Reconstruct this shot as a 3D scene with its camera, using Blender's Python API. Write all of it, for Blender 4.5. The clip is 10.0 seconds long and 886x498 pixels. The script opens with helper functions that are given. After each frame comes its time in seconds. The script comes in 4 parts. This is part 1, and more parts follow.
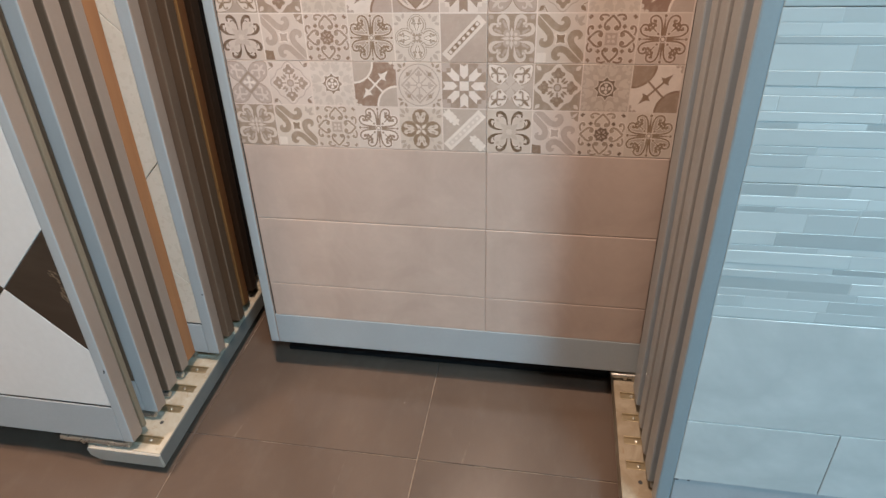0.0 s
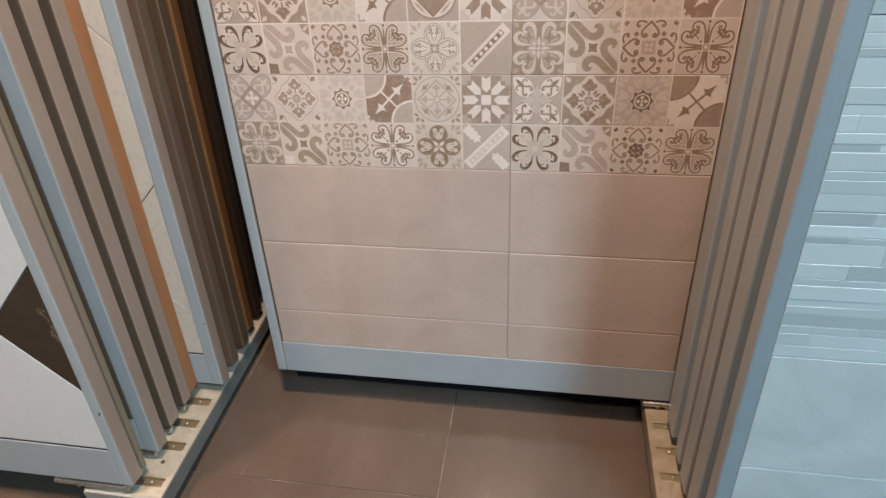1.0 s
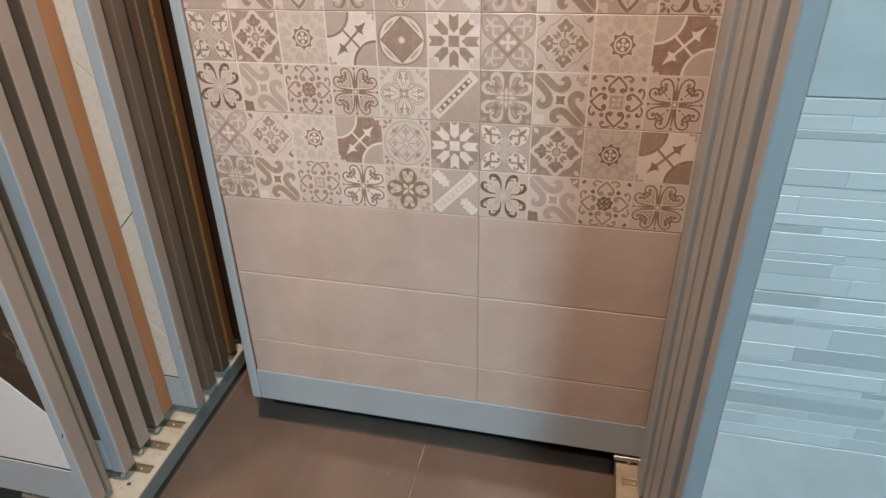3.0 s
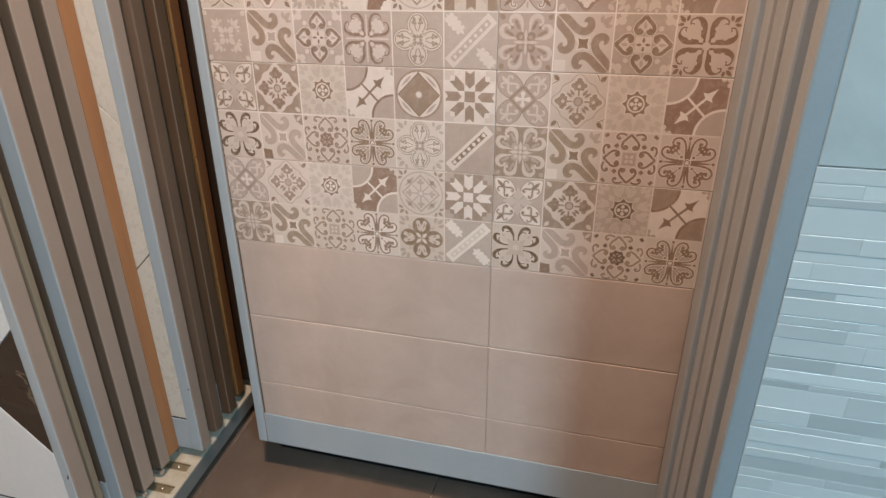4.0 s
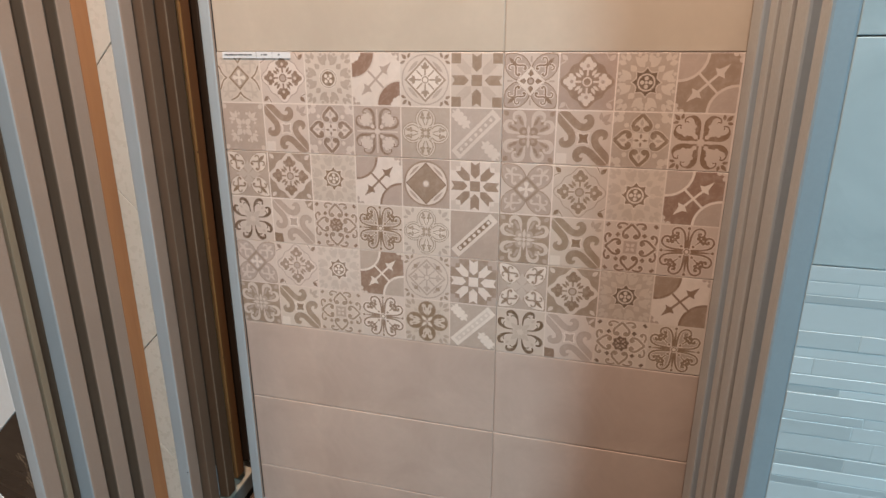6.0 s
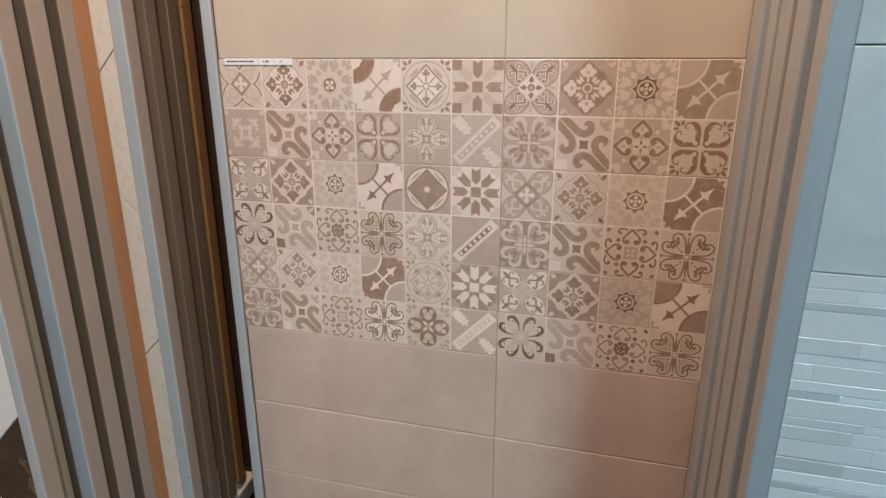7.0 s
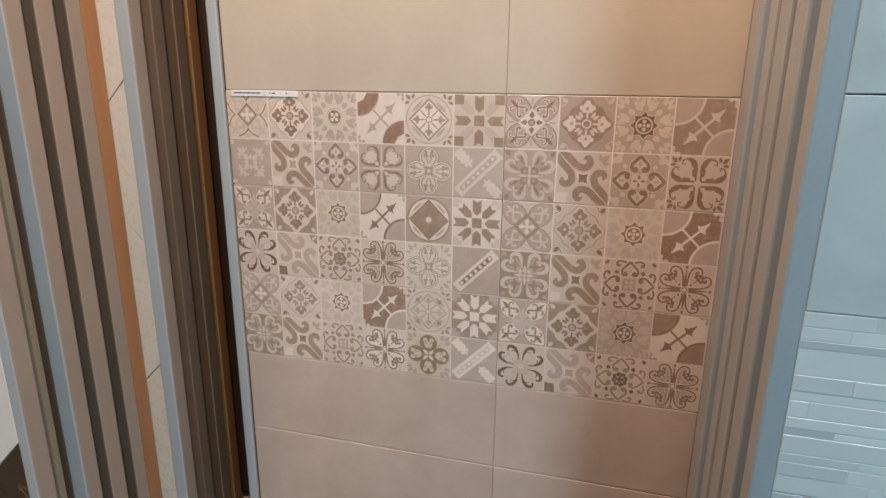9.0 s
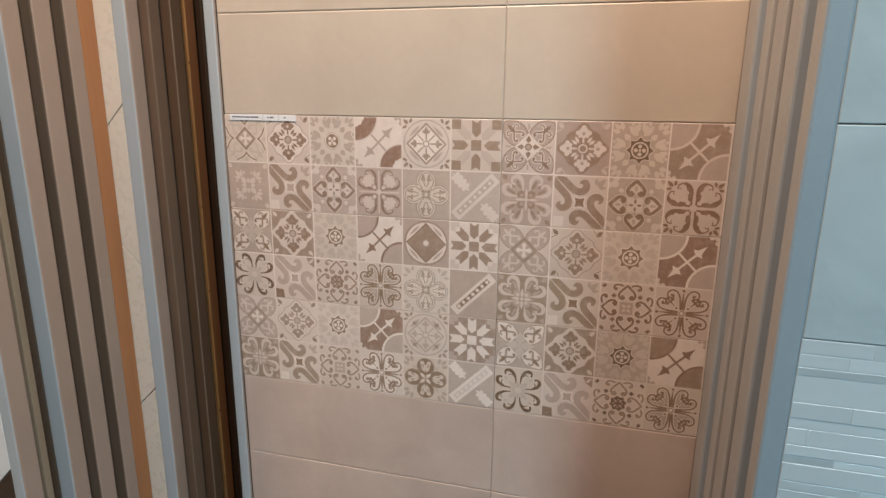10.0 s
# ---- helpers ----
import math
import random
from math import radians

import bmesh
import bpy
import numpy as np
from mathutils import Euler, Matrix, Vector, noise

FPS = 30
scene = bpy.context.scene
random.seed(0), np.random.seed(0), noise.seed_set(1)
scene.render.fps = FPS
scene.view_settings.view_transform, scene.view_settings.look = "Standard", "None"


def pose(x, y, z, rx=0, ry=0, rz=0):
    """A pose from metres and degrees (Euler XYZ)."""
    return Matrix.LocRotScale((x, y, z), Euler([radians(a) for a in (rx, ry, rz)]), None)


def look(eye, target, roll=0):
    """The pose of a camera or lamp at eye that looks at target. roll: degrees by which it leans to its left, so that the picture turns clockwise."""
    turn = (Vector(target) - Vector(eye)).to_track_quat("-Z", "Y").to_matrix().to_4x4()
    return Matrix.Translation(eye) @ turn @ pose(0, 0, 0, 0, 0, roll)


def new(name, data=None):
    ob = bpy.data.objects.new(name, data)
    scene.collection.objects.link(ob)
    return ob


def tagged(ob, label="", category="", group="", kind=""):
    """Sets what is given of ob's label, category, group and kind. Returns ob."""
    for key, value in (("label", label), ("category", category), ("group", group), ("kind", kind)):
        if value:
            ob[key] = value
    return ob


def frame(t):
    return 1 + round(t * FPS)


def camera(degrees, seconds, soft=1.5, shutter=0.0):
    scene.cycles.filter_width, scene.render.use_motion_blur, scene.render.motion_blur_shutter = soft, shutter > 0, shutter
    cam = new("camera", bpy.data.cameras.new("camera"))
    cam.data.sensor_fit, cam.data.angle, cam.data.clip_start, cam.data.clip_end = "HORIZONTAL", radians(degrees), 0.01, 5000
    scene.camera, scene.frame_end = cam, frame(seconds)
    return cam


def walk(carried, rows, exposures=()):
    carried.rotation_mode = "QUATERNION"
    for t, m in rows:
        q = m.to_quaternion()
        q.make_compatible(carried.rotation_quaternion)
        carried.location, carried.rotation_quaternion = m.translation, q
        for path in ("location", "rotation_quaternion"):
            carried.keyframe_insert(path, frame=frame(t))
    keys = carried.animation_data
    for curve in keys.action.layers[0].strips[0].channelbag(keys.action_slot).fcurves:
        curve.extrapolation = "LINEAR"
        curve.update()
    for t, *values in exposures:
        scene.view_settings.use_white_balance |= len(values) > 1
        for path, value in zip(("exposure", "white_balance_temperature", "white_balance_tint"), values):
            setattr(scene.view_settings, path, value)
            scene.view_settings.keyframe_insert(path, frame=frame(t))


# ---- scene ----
cam = camera(72.0, 10.0, soft=1.5)
PATH = [
    (0, (0.739, -1.253, 1.346), (0.418, 0.339, 0.178), -3.2),
    (0.5, (0.707, -1.193, 1.341), (0.384, 0.398, 0.174), -3.4),
    (1, (0.674, -1.14, 1.335), (0.354, 0.449, 0.163), -4.0),
    (1.5, (0.696, -1.105, 1.331), (0.373, 0.478, 0.153), -4.6),
    (2, (0.758, -1.088, 1.342), (0.418, 0.499, 0.173), -3.9),
    (3.3, (0.802, -1.066, 1.382), (0.36, 0.542, 0.278), -2.9),
    (3.5, (0.803, -1.063, 1.387), (0.35, 0.556, 0.305), -2.8),
    (4, (0.797, -1.065, 1.398), (0.332, 0.589, 0.375), -2.2),
    (4.5, (0.796, -1.069, 1.41), (0.319, 0.621, 0.452), -1.9),
    (4.8, (0.798, -1.069, 1.417), (0.314, 0.639, 0.497), -1.8),
    (5, (0.798, -1.072, 1.421), (0.309, 0.648, 0.525), -1.8),
    (5.5, (0.797, -1.072, 1.428), (0.302, 0.674, 0.589), -1.8),
    (7, (0.797, -1.074, 1.439), (0.295, 0.685, 0.631), -1.9),
    (7.5, (0.795, -1.076, 1.441), (0.292, 0.684, 0.634), -1.8),
    (8, (0.794, -1.08, 1.447), (0.292, 0.682, 0.645), -1.6),
    (8.5, (0.795, -1.08, 1.456), (0.291, 0.689, 0.672), -1.4),
    (9, (0.795, -1.082, 1.465), (0.292, 0.703, 0.715), -1.3),
    (9.5, (0.795, -1.082, 1.471), (0.294, 0.718, 0.756), -1.1),
    (10, (0.794, -1.079, 1.476), (0.296, 0.729, 0.78), -1.2),
]
walk(cam, [(t, look(eye, target, roll)) for t, eye, target, roll in PATH],
     exposures=[(0.0, 0.14, 6290, 9), (2.0, 0.10, 6300, 9), (4.5, 0.02, 6420, 10), (5.5, -0.05, 6460, 10), (8.0, -0.12, 6470, 10), (10.0, -0.19, 6470, 10)])

# ---------------------------------------------------------------- world and light
world = bpy.data.worlds.new("World")
scene.world = world
world.use_nodes = True
wn = world.node_tree
sky = wn.nodes.new("ShaderNodeTexSky")
sky.sky_type = "NISHITA"
sky.sun_disc = False
sky.sun_elevation = radians(35)
sky.sun_rotation = radians(120)
wn.links.new(sky.outputs[0], wn.nodes["Background"].inputs[0])
wn.nodes["Background"].inputs[1].default_value = 0.08


def area_lamp(name, eye, target, w, h, power, color, spread=180):
    data = bpy.data.lights.new(name, "AREA")
    data.shape = "RECTANGLE"
    data.size, data.size_y, data.energy, data.color = w, h, power, color
    data.spread = radians(spread)
    ob = new(name, data)
    ob.matrix_world = look(eye, target)
    return ob


# a cool white ceiling panel to the right, warm ceiling downlights over the aisle
area_lamp("panel_lamp", (2.75, -2.60, 3.36), (2.75, -2.60, 0.0), 0.88, 0.88, 192, (0.525, 0.825, 1.0))
area_lamp("downlight_lamp", (0.42, -0.52, 3.34), (0.42, -0.52, 0.0), 0.16, 0.16, 100, (1.0, 0.748, 0.570))
area_lamp("downlight_lamp", (-0.90, -0.90, 3.34), (-0.90, -0.90, 0.0), 0.20, 0.20, 15, (1.0, 0.70, 0.48), 70)


# ---------------------------------------------------------------- materials
def nodes_of(name):
    m = bpy.data.materials.new(name)
    m.use_nodes = True
    return m, m.node_tree, m.node_tree.nodes["Principled BSDF"]


def mixed(nt, fac, a, b, kind="MIX"):
    n = nt.nodes.new("ShaderNodeMix")
    n.data_type, n.blend_type = "RGBA", kind
    for sock, val in ((n.inputs[0], fac), (n.inputs[6], a), (n.inputs[7], b)):
        if isinstance(val, (float, int)):
            sock.default_value = val
        elif isinstance(val, tuple):
            sock.default_value = (*val, 1)
        else:
            nt.links.new(val, sock)
    return n.outputs[2]


def noise_of(nt, scale, detail=4, rough=0.55, stretch=None, distort=0.0):
    tc = nt.nodes.new("ShaderNodeTexCoord")
    n = nt.nodes.new("ShaderNodeTexNoise")
    n.inputs["Scale"].default_value = scale
    n.inputs["Detail"].default_value = detail
    n.inputs["Roughness"].default_value = rough
    n.inputs["Distortion"].default_value = distort
    if stretch:
        mp = nt.nodes.new("ShaderNodeMapping")
        mp.inputs["Scale"].default_value = stretch
        nt.links.new(tc.outputs["Object"], mp.inputs[0])
        nt.links.new(mp.outputs[0], n.inputs["Vector"])
    else:
        nt.links.new(tc.outputs["Object"], n.inputs["Vector"])
    return n.outputs["Fac"]


def ramp_of(nt, src, lo, hi, a=0.0, b=1.0):
    r = nt.nodes.new("ShaderNodeMapRange")
    r.inputs["From Min"].default_value, r.inputs["From Max"].default_value = lo, hi
    r.inputs["To Min"].default_value, r.inputs["To Max"].default_value = a, b
    nt.links.new(src, r.inputs["Value"])
    return r.outputs["Result"]


def bump_of(nt, bsdf, src, strength, dist):
    b = nt.nodes.new("ShaderNodeBump")
    b.inputs["Strength"].default_value, b.inputs["Distance"].default_value = strength, dist
    nt.links.new(src, b.inputs["Height"])
    nt.links.new(b.outputs[0], bsdf.inputs["Normal"])


def surface(name, color, color2, rough, scale=8.0, fine=90.0, metal=0.0, bump=0.15, dist=0.0006, spread=0.06, stretch=None, spec=0.5):
    """A surface with clouds at one scale, grain at another, and gloss that follows them."""
    m, nt, b = nodes_of(name)
    big = noise_of(nt, scale, 4, 0.6, stretch, 0.4)
    small = noise_of(nt, fine, 3, 0.6, stretch)
    c = mixed(nt, ramp_of(nt, big, 0.32, 0.68), color, color2)
    c = mixed(nt, ramp_of(nt, small, 0.35, 0.7, 0.0, 0.35), c, tuple(x * 0.86 for x in color))
    info = nt.nodes.new("ShaderNodeObjectInfo")
    hsv = nt.nodes.new("ShaderNodeHueSaturation")
    nt.links.new(ramp_of(nt, info.outputs["Random"], 0, 1, 1 - spread, 1 + spread), hsv.inputs["Value"])
    nt.links.new(c, hsv.inputs["Color"])
    nt.links.new(hsv.outputs[0], b.inputs["Base Color"])
    nt.links.new(ramp_of(nt, small, 0.3, 0.7, rough - 0.05, rough + 0.07), b.inputs["Roughness"])
    b.inputs["Metallic"].default_value = metal
    b.inputs["Specular IOR Level"].default_value = spec
    bump_of(nt, b, small, bump, dist)
    return m


FRAME = surface("grey_paint", (0.372, 0.405, 0.430), (0.338, 0.370, 0.393), 0.34, 5, 160, spread=0.03, bump=0.1)
# Copy of the frame paint, darker and bluer for dim cool light.
COOLFRAME = surface("cool_shaded_frame", (0.245, 0.297, 0.324), (0.222, 0.272, 0.298), 0.42, 5, 160, spread=0.03, bump=0.1)
# Left side edges: frame paint made darker and warmer for the shade there.
EDGE = surface("shade_toned_edge", (0.308, 0.230, 0.184), (0.277, 0.206, 0.164), 0.36, 4, 160, spread=0.05, bump=0.12)
PALEEDGE = surface("pinkish_grey_edge_paint", (0.375, 0.37, 0.36), (0.342, 0.338, 0.33), 0.36, 4, 160, spread=0.05, bump=0.12)
# Frame fronts between right-hand panels: the gap's shade is in these two greys.
SHADEGREY = surface("shaded_slate_grey", (0.315, 0.35, 0.385), (0.288, 0.32, 0.352), 0.5, 5, 160, spread=0.04, bump=0.1)
SHADEDUSK = surface("shaded_dusk_grey", (0.285, 0.268, 0.255), (0.257, 0.242, 0.23), 0.5, 5, 160, spread=0.04, bump=0.1)
OLIVEEDGE = surface("olive_edge_paint", (0.215, 0.170, 0.118), (0.187, 0.147, 0.102), 0.45, 4, 160, spread=0.05, bump=0.12)
# Back boards; one thick board also gives the warm light on cream tiles.
BOARD = surface("plywood", (0.33, 0.143, 0.056), (0.25, 0.105, 0.042), 0.6, 3, 40, stretch=(9, 9, 0.7), bump=0.25)
CREAMBEIGE = surface("cream_beige_tile", (0.560, 0.468, 0.382), (0.500, 0.415, 0.336), 0.38, 7, 60, spread=0.02)
BEIGE = surface("beige_tile", (0.537, 0.416, 0.353), (0.441, 0.334, 0.279), 0.38, 8, 60, spread=0.025)
GLOSSWHITE = surface("white_tile", (0.68, 0.68, 0.68), (0.645, 0.645, 0.645), 0.16, 4, 60, spread=0.02, bump=0.03)
CREAM = surface("cream_tile", (0.60, 0.54, 0.47), (0.545, 0.487, 0.412), 0.28, 4, 50, spread=0.02, bump=0.05)
FILLER = surface("joint_filler", (0.30, 0.243, 0.203), (0.255, 0.205, 0.170), 0.8, 20, 200)
# Near-black for shade painted into open joints, and for rubber and dark marks.
DARKGAP = surface("joint_shade_and_rubber", (0.03, 0.032, 0.034), (0.02, 0.021, 0.022), 0.7, 20, 200)
STEEL = surface("zinc_steel", (0.60, 0.57, 0.52), (0.50, 0.47, 0.42), 0.30, 30, 200, metal=0.9)
BRASSY = surface("yellowed_steel", (0.42, 0.345, 0.23), (0.33, 0.26, 0.16), 0.36, 30, 200, metal=0.75)
WALLPAINT = surface("wall_paint", (0.24, 0.235, 0.225), (0.215, 0.21, 0.2), 0.8, 2, 90)
CEILPAINT = surface("ceiling_paint", (0.46, 0.455, 0.445), (0.43, 0.425, 0.415), 0.85, 2, 90)
PAPER = surface("label_paper", (0.80, 0.79, 0.80), (0.78, 0.77, 0.78), 0.5, 20, 200)
INK = surface("label_ink", (0.08, 0.08, 0.09), (0.10, 0.10, 0.11), 0.6, 20, 200)


RUSTWOOD = surface("rust_brown_edging", (0.22, 0.108, 0.038), (0.15, 0.07, 0.026), 0.5, 6, 60, stretch=(9, 9, 0.7), bump=0.3)
# Edges deep in the left rack, browns darkened for the shade there.
SHADEDEDGE = surface("deep_shaded_edge", (0.094, 0.053, 0.030), (0.075, 0.042, 0.024), 0.5, 4, 140)
SHADEBROWN = surface("near_black_shade_brown", (0.032, 0.019, 0.011), (0.022, 0.013, 0.008), 0.5, 3, 40, stretch=(9, 9, 0.7), bump=0.2)
DIMEDGE = surface("shaded_brown_edge", (0.146, 0.092, 0.061), (0.120, 0.075, 0.050), 0.5, 4, 140)
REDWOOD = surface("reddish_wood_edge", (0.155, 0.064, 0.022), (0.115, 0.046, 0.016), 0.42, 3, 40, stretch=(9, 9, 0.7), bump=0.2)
GILT = surface("gold_coloured_trim", (0.36, 0.205, 0.075), (0.28, 0.155, 0.055), 0.45, 12, 90, metal=0.3)
# Tan for highlights drawn along deep panels' corners.
TANGLINT = surface("tan_highlight", (0.20, 0.15, 0.108), (0.17, 0.125, 0.09), 0.4, 12, 90)
# Black for the dark depth of the left rack and below the middle panel.
SHADEBLACK = surface("matt_shade_black", (0.012, 0.012, 0.013), (0.009, 0.009, 0.010), 0.8, 20, 200, spec=0.2)
# Panel fronts seen in the gaps, coloured with the gaps' brown shade.
GAPSHADE = surface("shaded_gap_brown", (0.105, 0.076, 0.054), (0.085, 0.061, 0.043), 0.5, 3, 40, stretch=(9, 9, 0.7), bump=0.2)

glow, glow_nodes, DIFFUSER_BSDF = nodes_of("panel_diffuser")
DIFFUSER_BSDF.inputs["Emission Color"].default_value = (0.62, 0.88, 1.0, 1)
DIFFUSER_BSDF.inputs["Emission Strength"].default_value = 4.0
DIFFUSER = glow


def track_paint(name, clean, yellowed):
    """Coated steel, chipped and yellowed by use."""
    m, nt, b = nodes_of(name)
    big = noise_of(nt, 14, 5, 0.65, None, 0.8)
    small = noise_of(nt, 120, 3, 0.6)
    c = mixed(nt, ramp_of(nt, big, 0.38, 0.62), clean, yellowed)
    c = mixed(nt, ramp_of(nt, noise_of(nt, 38, 5, 0.7, None, 1.2), 0.61, 0.72), c, (0.22, 0.14, 0.075))
    nt.links.new(c, b.inputs["Base Color"])
    nt.links.new(ramp_of(nt, small, 0.3, 0.7, 0.38, 0.55), b.inputs["Roughness"])
    bump_of(nt, b, small, 0.2, 0.0005)
    return m


TRACK = track_paint("cream_coated_steel", (0.40, 0.365, 0.305), (0.325, 0.278, 0.21))
OLDTRACK = track_paint("brown_stained_steel", (0.30, 0.25, 0.185), (0.215, 0.165, 0.11))
TRACKSIDE = surface("dull_grey_green_paint", (0.150, 0.156, 0.148), (0.120, 0.124, 0.118), 0.45, 9, 140)
CAPGREY = surface("worn_pale_grey_coating", (0.40, 0.382, 0.348), (0.36, 0.342, 0.31), 0.45, 9, 140)


def marble(name, base, cloud, vein, rough, vein_scale, amount, flow=0.35, width=0.035, drift=2.6):
    """Polished stone look: soft clouds, and thin veins where a warped noise crosses its middle."""
    m, nt, b = nodes_of(name)
    clouds = noise_of(nt, drift, 4, 0.55, (1.0, 1.0, 2.2), 1.3)
    wisps = noise_of(nt, 7.0, 5, 0.6, (0.6, 1.0, 1.7), 1.6)
    warp = noise_of(nt, vein_scale, 6, 0.6, None, flow * 6)
    sub = nt.nodes.new("ShaderNodeMath")
    sub.operation = "SUBTRACT"
    sub.inputs[1].default_value = 0.5
    nt.links.new(warp, sub.inputs[0])
    ab = nt.nodes.new("ShaderNodeMath")
    ab.operation = "ABSOLUTE"
    nt.links.new(sub.outputs[0], ab.inputs[0])
    line = ramp_of(nt, ab.outputs[0], 0.0, width, amount, 0.0)
    c = mixed(nt, ramp_of(nt, clouds, 0.36, 0.66), base, cloud)
    c = mixed(nt, ramp_of(nt, wisps, 0.50, 0.75, 0.0, 0.5), c, cloud)
    c = mixed(nt, line, c, vein)
    nt.links.new(c, b.inputs["Base Color"])
    nt.links.new(ramp_of(nt, wisps, 0.3, 0.7, rough, rough + 0.06), b.inputs["Roughness"])
    return m


# One pale marble in two tones: dimmer light above, brighter light below.
DIMMARBLE = marble("dim_lit_marble_tile", (0.392, 0.462, 0.475), (0.325, 0.388, 0.402), (0.275, 0.33, 0.343), 0.18, 1.1, 0.35, 0.3, 0.05)
LITMARBLE = marble("bright_lit_marble_tile", (0.560, 0.600, 0.600), (0.430, 0.470, 0.475), (0.36, 0.395, 0.40), 0.18, 0.8, 0.45, 0.25, 0.08, 1.2)
BROWNMARBLE = marble("dark_brown_marble", (0.042, 0.030, 0.022), (0.060, 0.044, 0.032), (0.38, 0.28, 0.19), 0.14, 1.7, 0.6, 0.25, 0.004)


def strip_stone(name, color, cloud):
    """Honed pale stone strips, each a little different in tone, with soft clouds along them."""
    m, nt, b = nodes_of(name)
    info = nt.nodes.new("ShaderNodeObjectInfo")
    hsv = nt.nodes.new("ShaderNodeHueSaturation")
    nt.links.new(ramp_of(nt, info.outputs["Random"], 0, 1, 0.94, 1.05), hsv.inputs["Value"])
    cl = noise_of(nt, 9, 4, 0.6, (0.5, 1, 1.6), 0.6)
    fine = noise_of(nt, 60, 3, 0.6, (0.4, 1, 1.0))
    c = mixed(nt, ramp_of(nt, cl, 0.38, 0.72, 0.0, 0.8), color, cloud)
    c = mixed(nt, ramp_of(nt, fine, 0.5, 0.75, 0.0, 0.3), c, cloud)
    nt.links.new(c, hsv.inputs["Color"])
    nt.links.new(hsv.outputs[0], b.inputs["Base Color"])
    b.inputs["Roughness"].default_value = 0.36
    return m


# pale, middle, grey and dark grey strips
STRIPS = [strip_stone(n, c, tuple(0.93 * x for x in c)) for n, c in (
    ("pale_strip", (0.478, 0.538, 0.548)), ("ash_strip", (0.446, 0.503, 0.513)), ("grey_strip", (0.408, 0.462, 0.472)), ("dark_grey_strip", (0.338, 0.388, 0.399)))]
PALEGROUT = surface("pale_grout", (0.42, 0.472, 0.483), (0.395, 0.445, 0.456), 0.8, 20, 200)


def floor_stone():
    m, nt, b = nodes_of("brown_porcelain")
    big = noise_of(nt, 2.2, 5, 0.6, None, 0.8)
    mid = noise_of(nt, 16, 4, 0.6, (1.0, 0.5, 1.0))
    small = noise_of(nt, 220, 3, 0.6)
    c = mixed(nt, ramp_of(nt, big, 0.3, 0.7), (0.100, 0.071, 0.055), (0.078, 0.056, 0.044))
    c = mixed(nt, ramp_of(nt, mid, 0.5, 0.8, 0.0, 0.4), c, (0.120, 0.094, 0.078))
    c = mixed(nt, ramp_of(nt, small, 0.55, 0.75, 0.0, 0.3), c, (0.075, 0.056, 0.048))
    c = mixed(nt, ramp_of(nt, noise_of(nt, 26, 2, 0.4), 0.775, 0.80), c, (0.34, 0.29, 0.25))
    c = mixed(nt, ramp_of(nt, noise_of(nt, 4.5, 6, 0.75, (3.0, 0.4, 1.0), 1.0), 0.66, 0.74, 0.0, 0.35), c, (0.20, 0.165, 0.14))
    info = nt.nodes.new("ShaderNodeObjectInfo")
    hsv = nt.nodes.new("ShaderNodeHueSaturation")
    nt.links.new(ramp_of(nt, info.outputs["Random"], 0, 1, 0.94, 1.06), hsv.inputs["Value"])
    nt.links.new(c, hsv.inputs["Color"])
    nt.links.new(hsv.outputs[0], b.inputs["Base Color"])
    nt.links.new(ramp_of(nt, mid, 0.3, 0.7, 0.13, 0.22), b.inputs["Roughness"])
    bump_of(nt, b, small, 0.12, 0.0006)
    return m


FLOORTILE = floor_stone()


def grout_paint():
    """Old floor grout: grey-brown, with pale worn stretches."""
    m, nt, b = nodes_of("floor_grout")
    c = mixed(nt, ramp_of(nt, noise_of(nt, 5.3, 5, 0.7, None, 0.6), 0.47, 0.60), (0.115, 0.088, 0.073), (0.29, 0.225, 0.17))
    nt.links.new(c, b.inputs["Base Color"])
    b.inputs["Roughness"].default_value = 0.85
    return m


GROUT = grout_paint()

# six printed tones, from pale cream to dark taupe, a faint one between the second and third, and a reddish brown
def print_tone(name, color):
    """Printed glaze, faded in patches so that the motif looks old."""
    m, nt, b = nodes_of(name)
    clouds = noise_of(nt, 12, 4, 0.6, None, 0.6)
    worn = noise_of(nt, 70, 5, 0.68, None, 0.5)
    speck = noise_of(nt, 420, 2, 0.6)
    c = mixed(nt, ramp_of(nt, clouds, 0.35, 0.65), color, tuple(x * 0.90 for x in color))
    c = mixed(nt, ramp_of(nt, worn, 0.47, 0.66, 0.0, 0.24), c, (0.58, 0.475, 0.405))
    c = mixed(nt, ramp_of(nt, speck, 0.52, 0.7, 0.0, 0.25), c, tuple(x * 0.75 for x in color))
    info = nt.nodes.new("ShaderNodeObjectInfo")
    hsv = nt.nodes.new("ShaderNodeHueSaturation")
    nt.links.new(ramp_of(nt, info.outputs["Random"], 0, 1, 0.93, 1.06), hsv.inputs["Value"])
    nt.links.new(ramp_of(nt, info.outputs["Random"], 0, 1, 1.10, 0.92), hsv.inputs["Saturation"])
    many = nt.nodes.new("ShaderNodeMath")
    many.operation = "MULTIPLY"
    many.inputs[1].default_value = 9.7
    nt.links.new(info.outputs["Random"], many.inputs[0])
    fract = nt.nodes.new("ShaderNodeMath")
    fract.operation = "FRACT"
    nt.links.new(many.outputs[0], fract.inputs[0])
    nt.links.new(ramp_of(nt, fract.outputs[0], 0, 1, 0.488, 0.500), hsv.inputs["Hue"])
    nt.links.new(c, hsv.inputs["Color"])
    nt.links.new(hsv.outputs[0], b.inputs["Base Color"])
    nt.links.new(ramp_of(nt, worn, 0.3, 0.7, 0.34, 0.46), b.inputs["Roughness"])
    return m


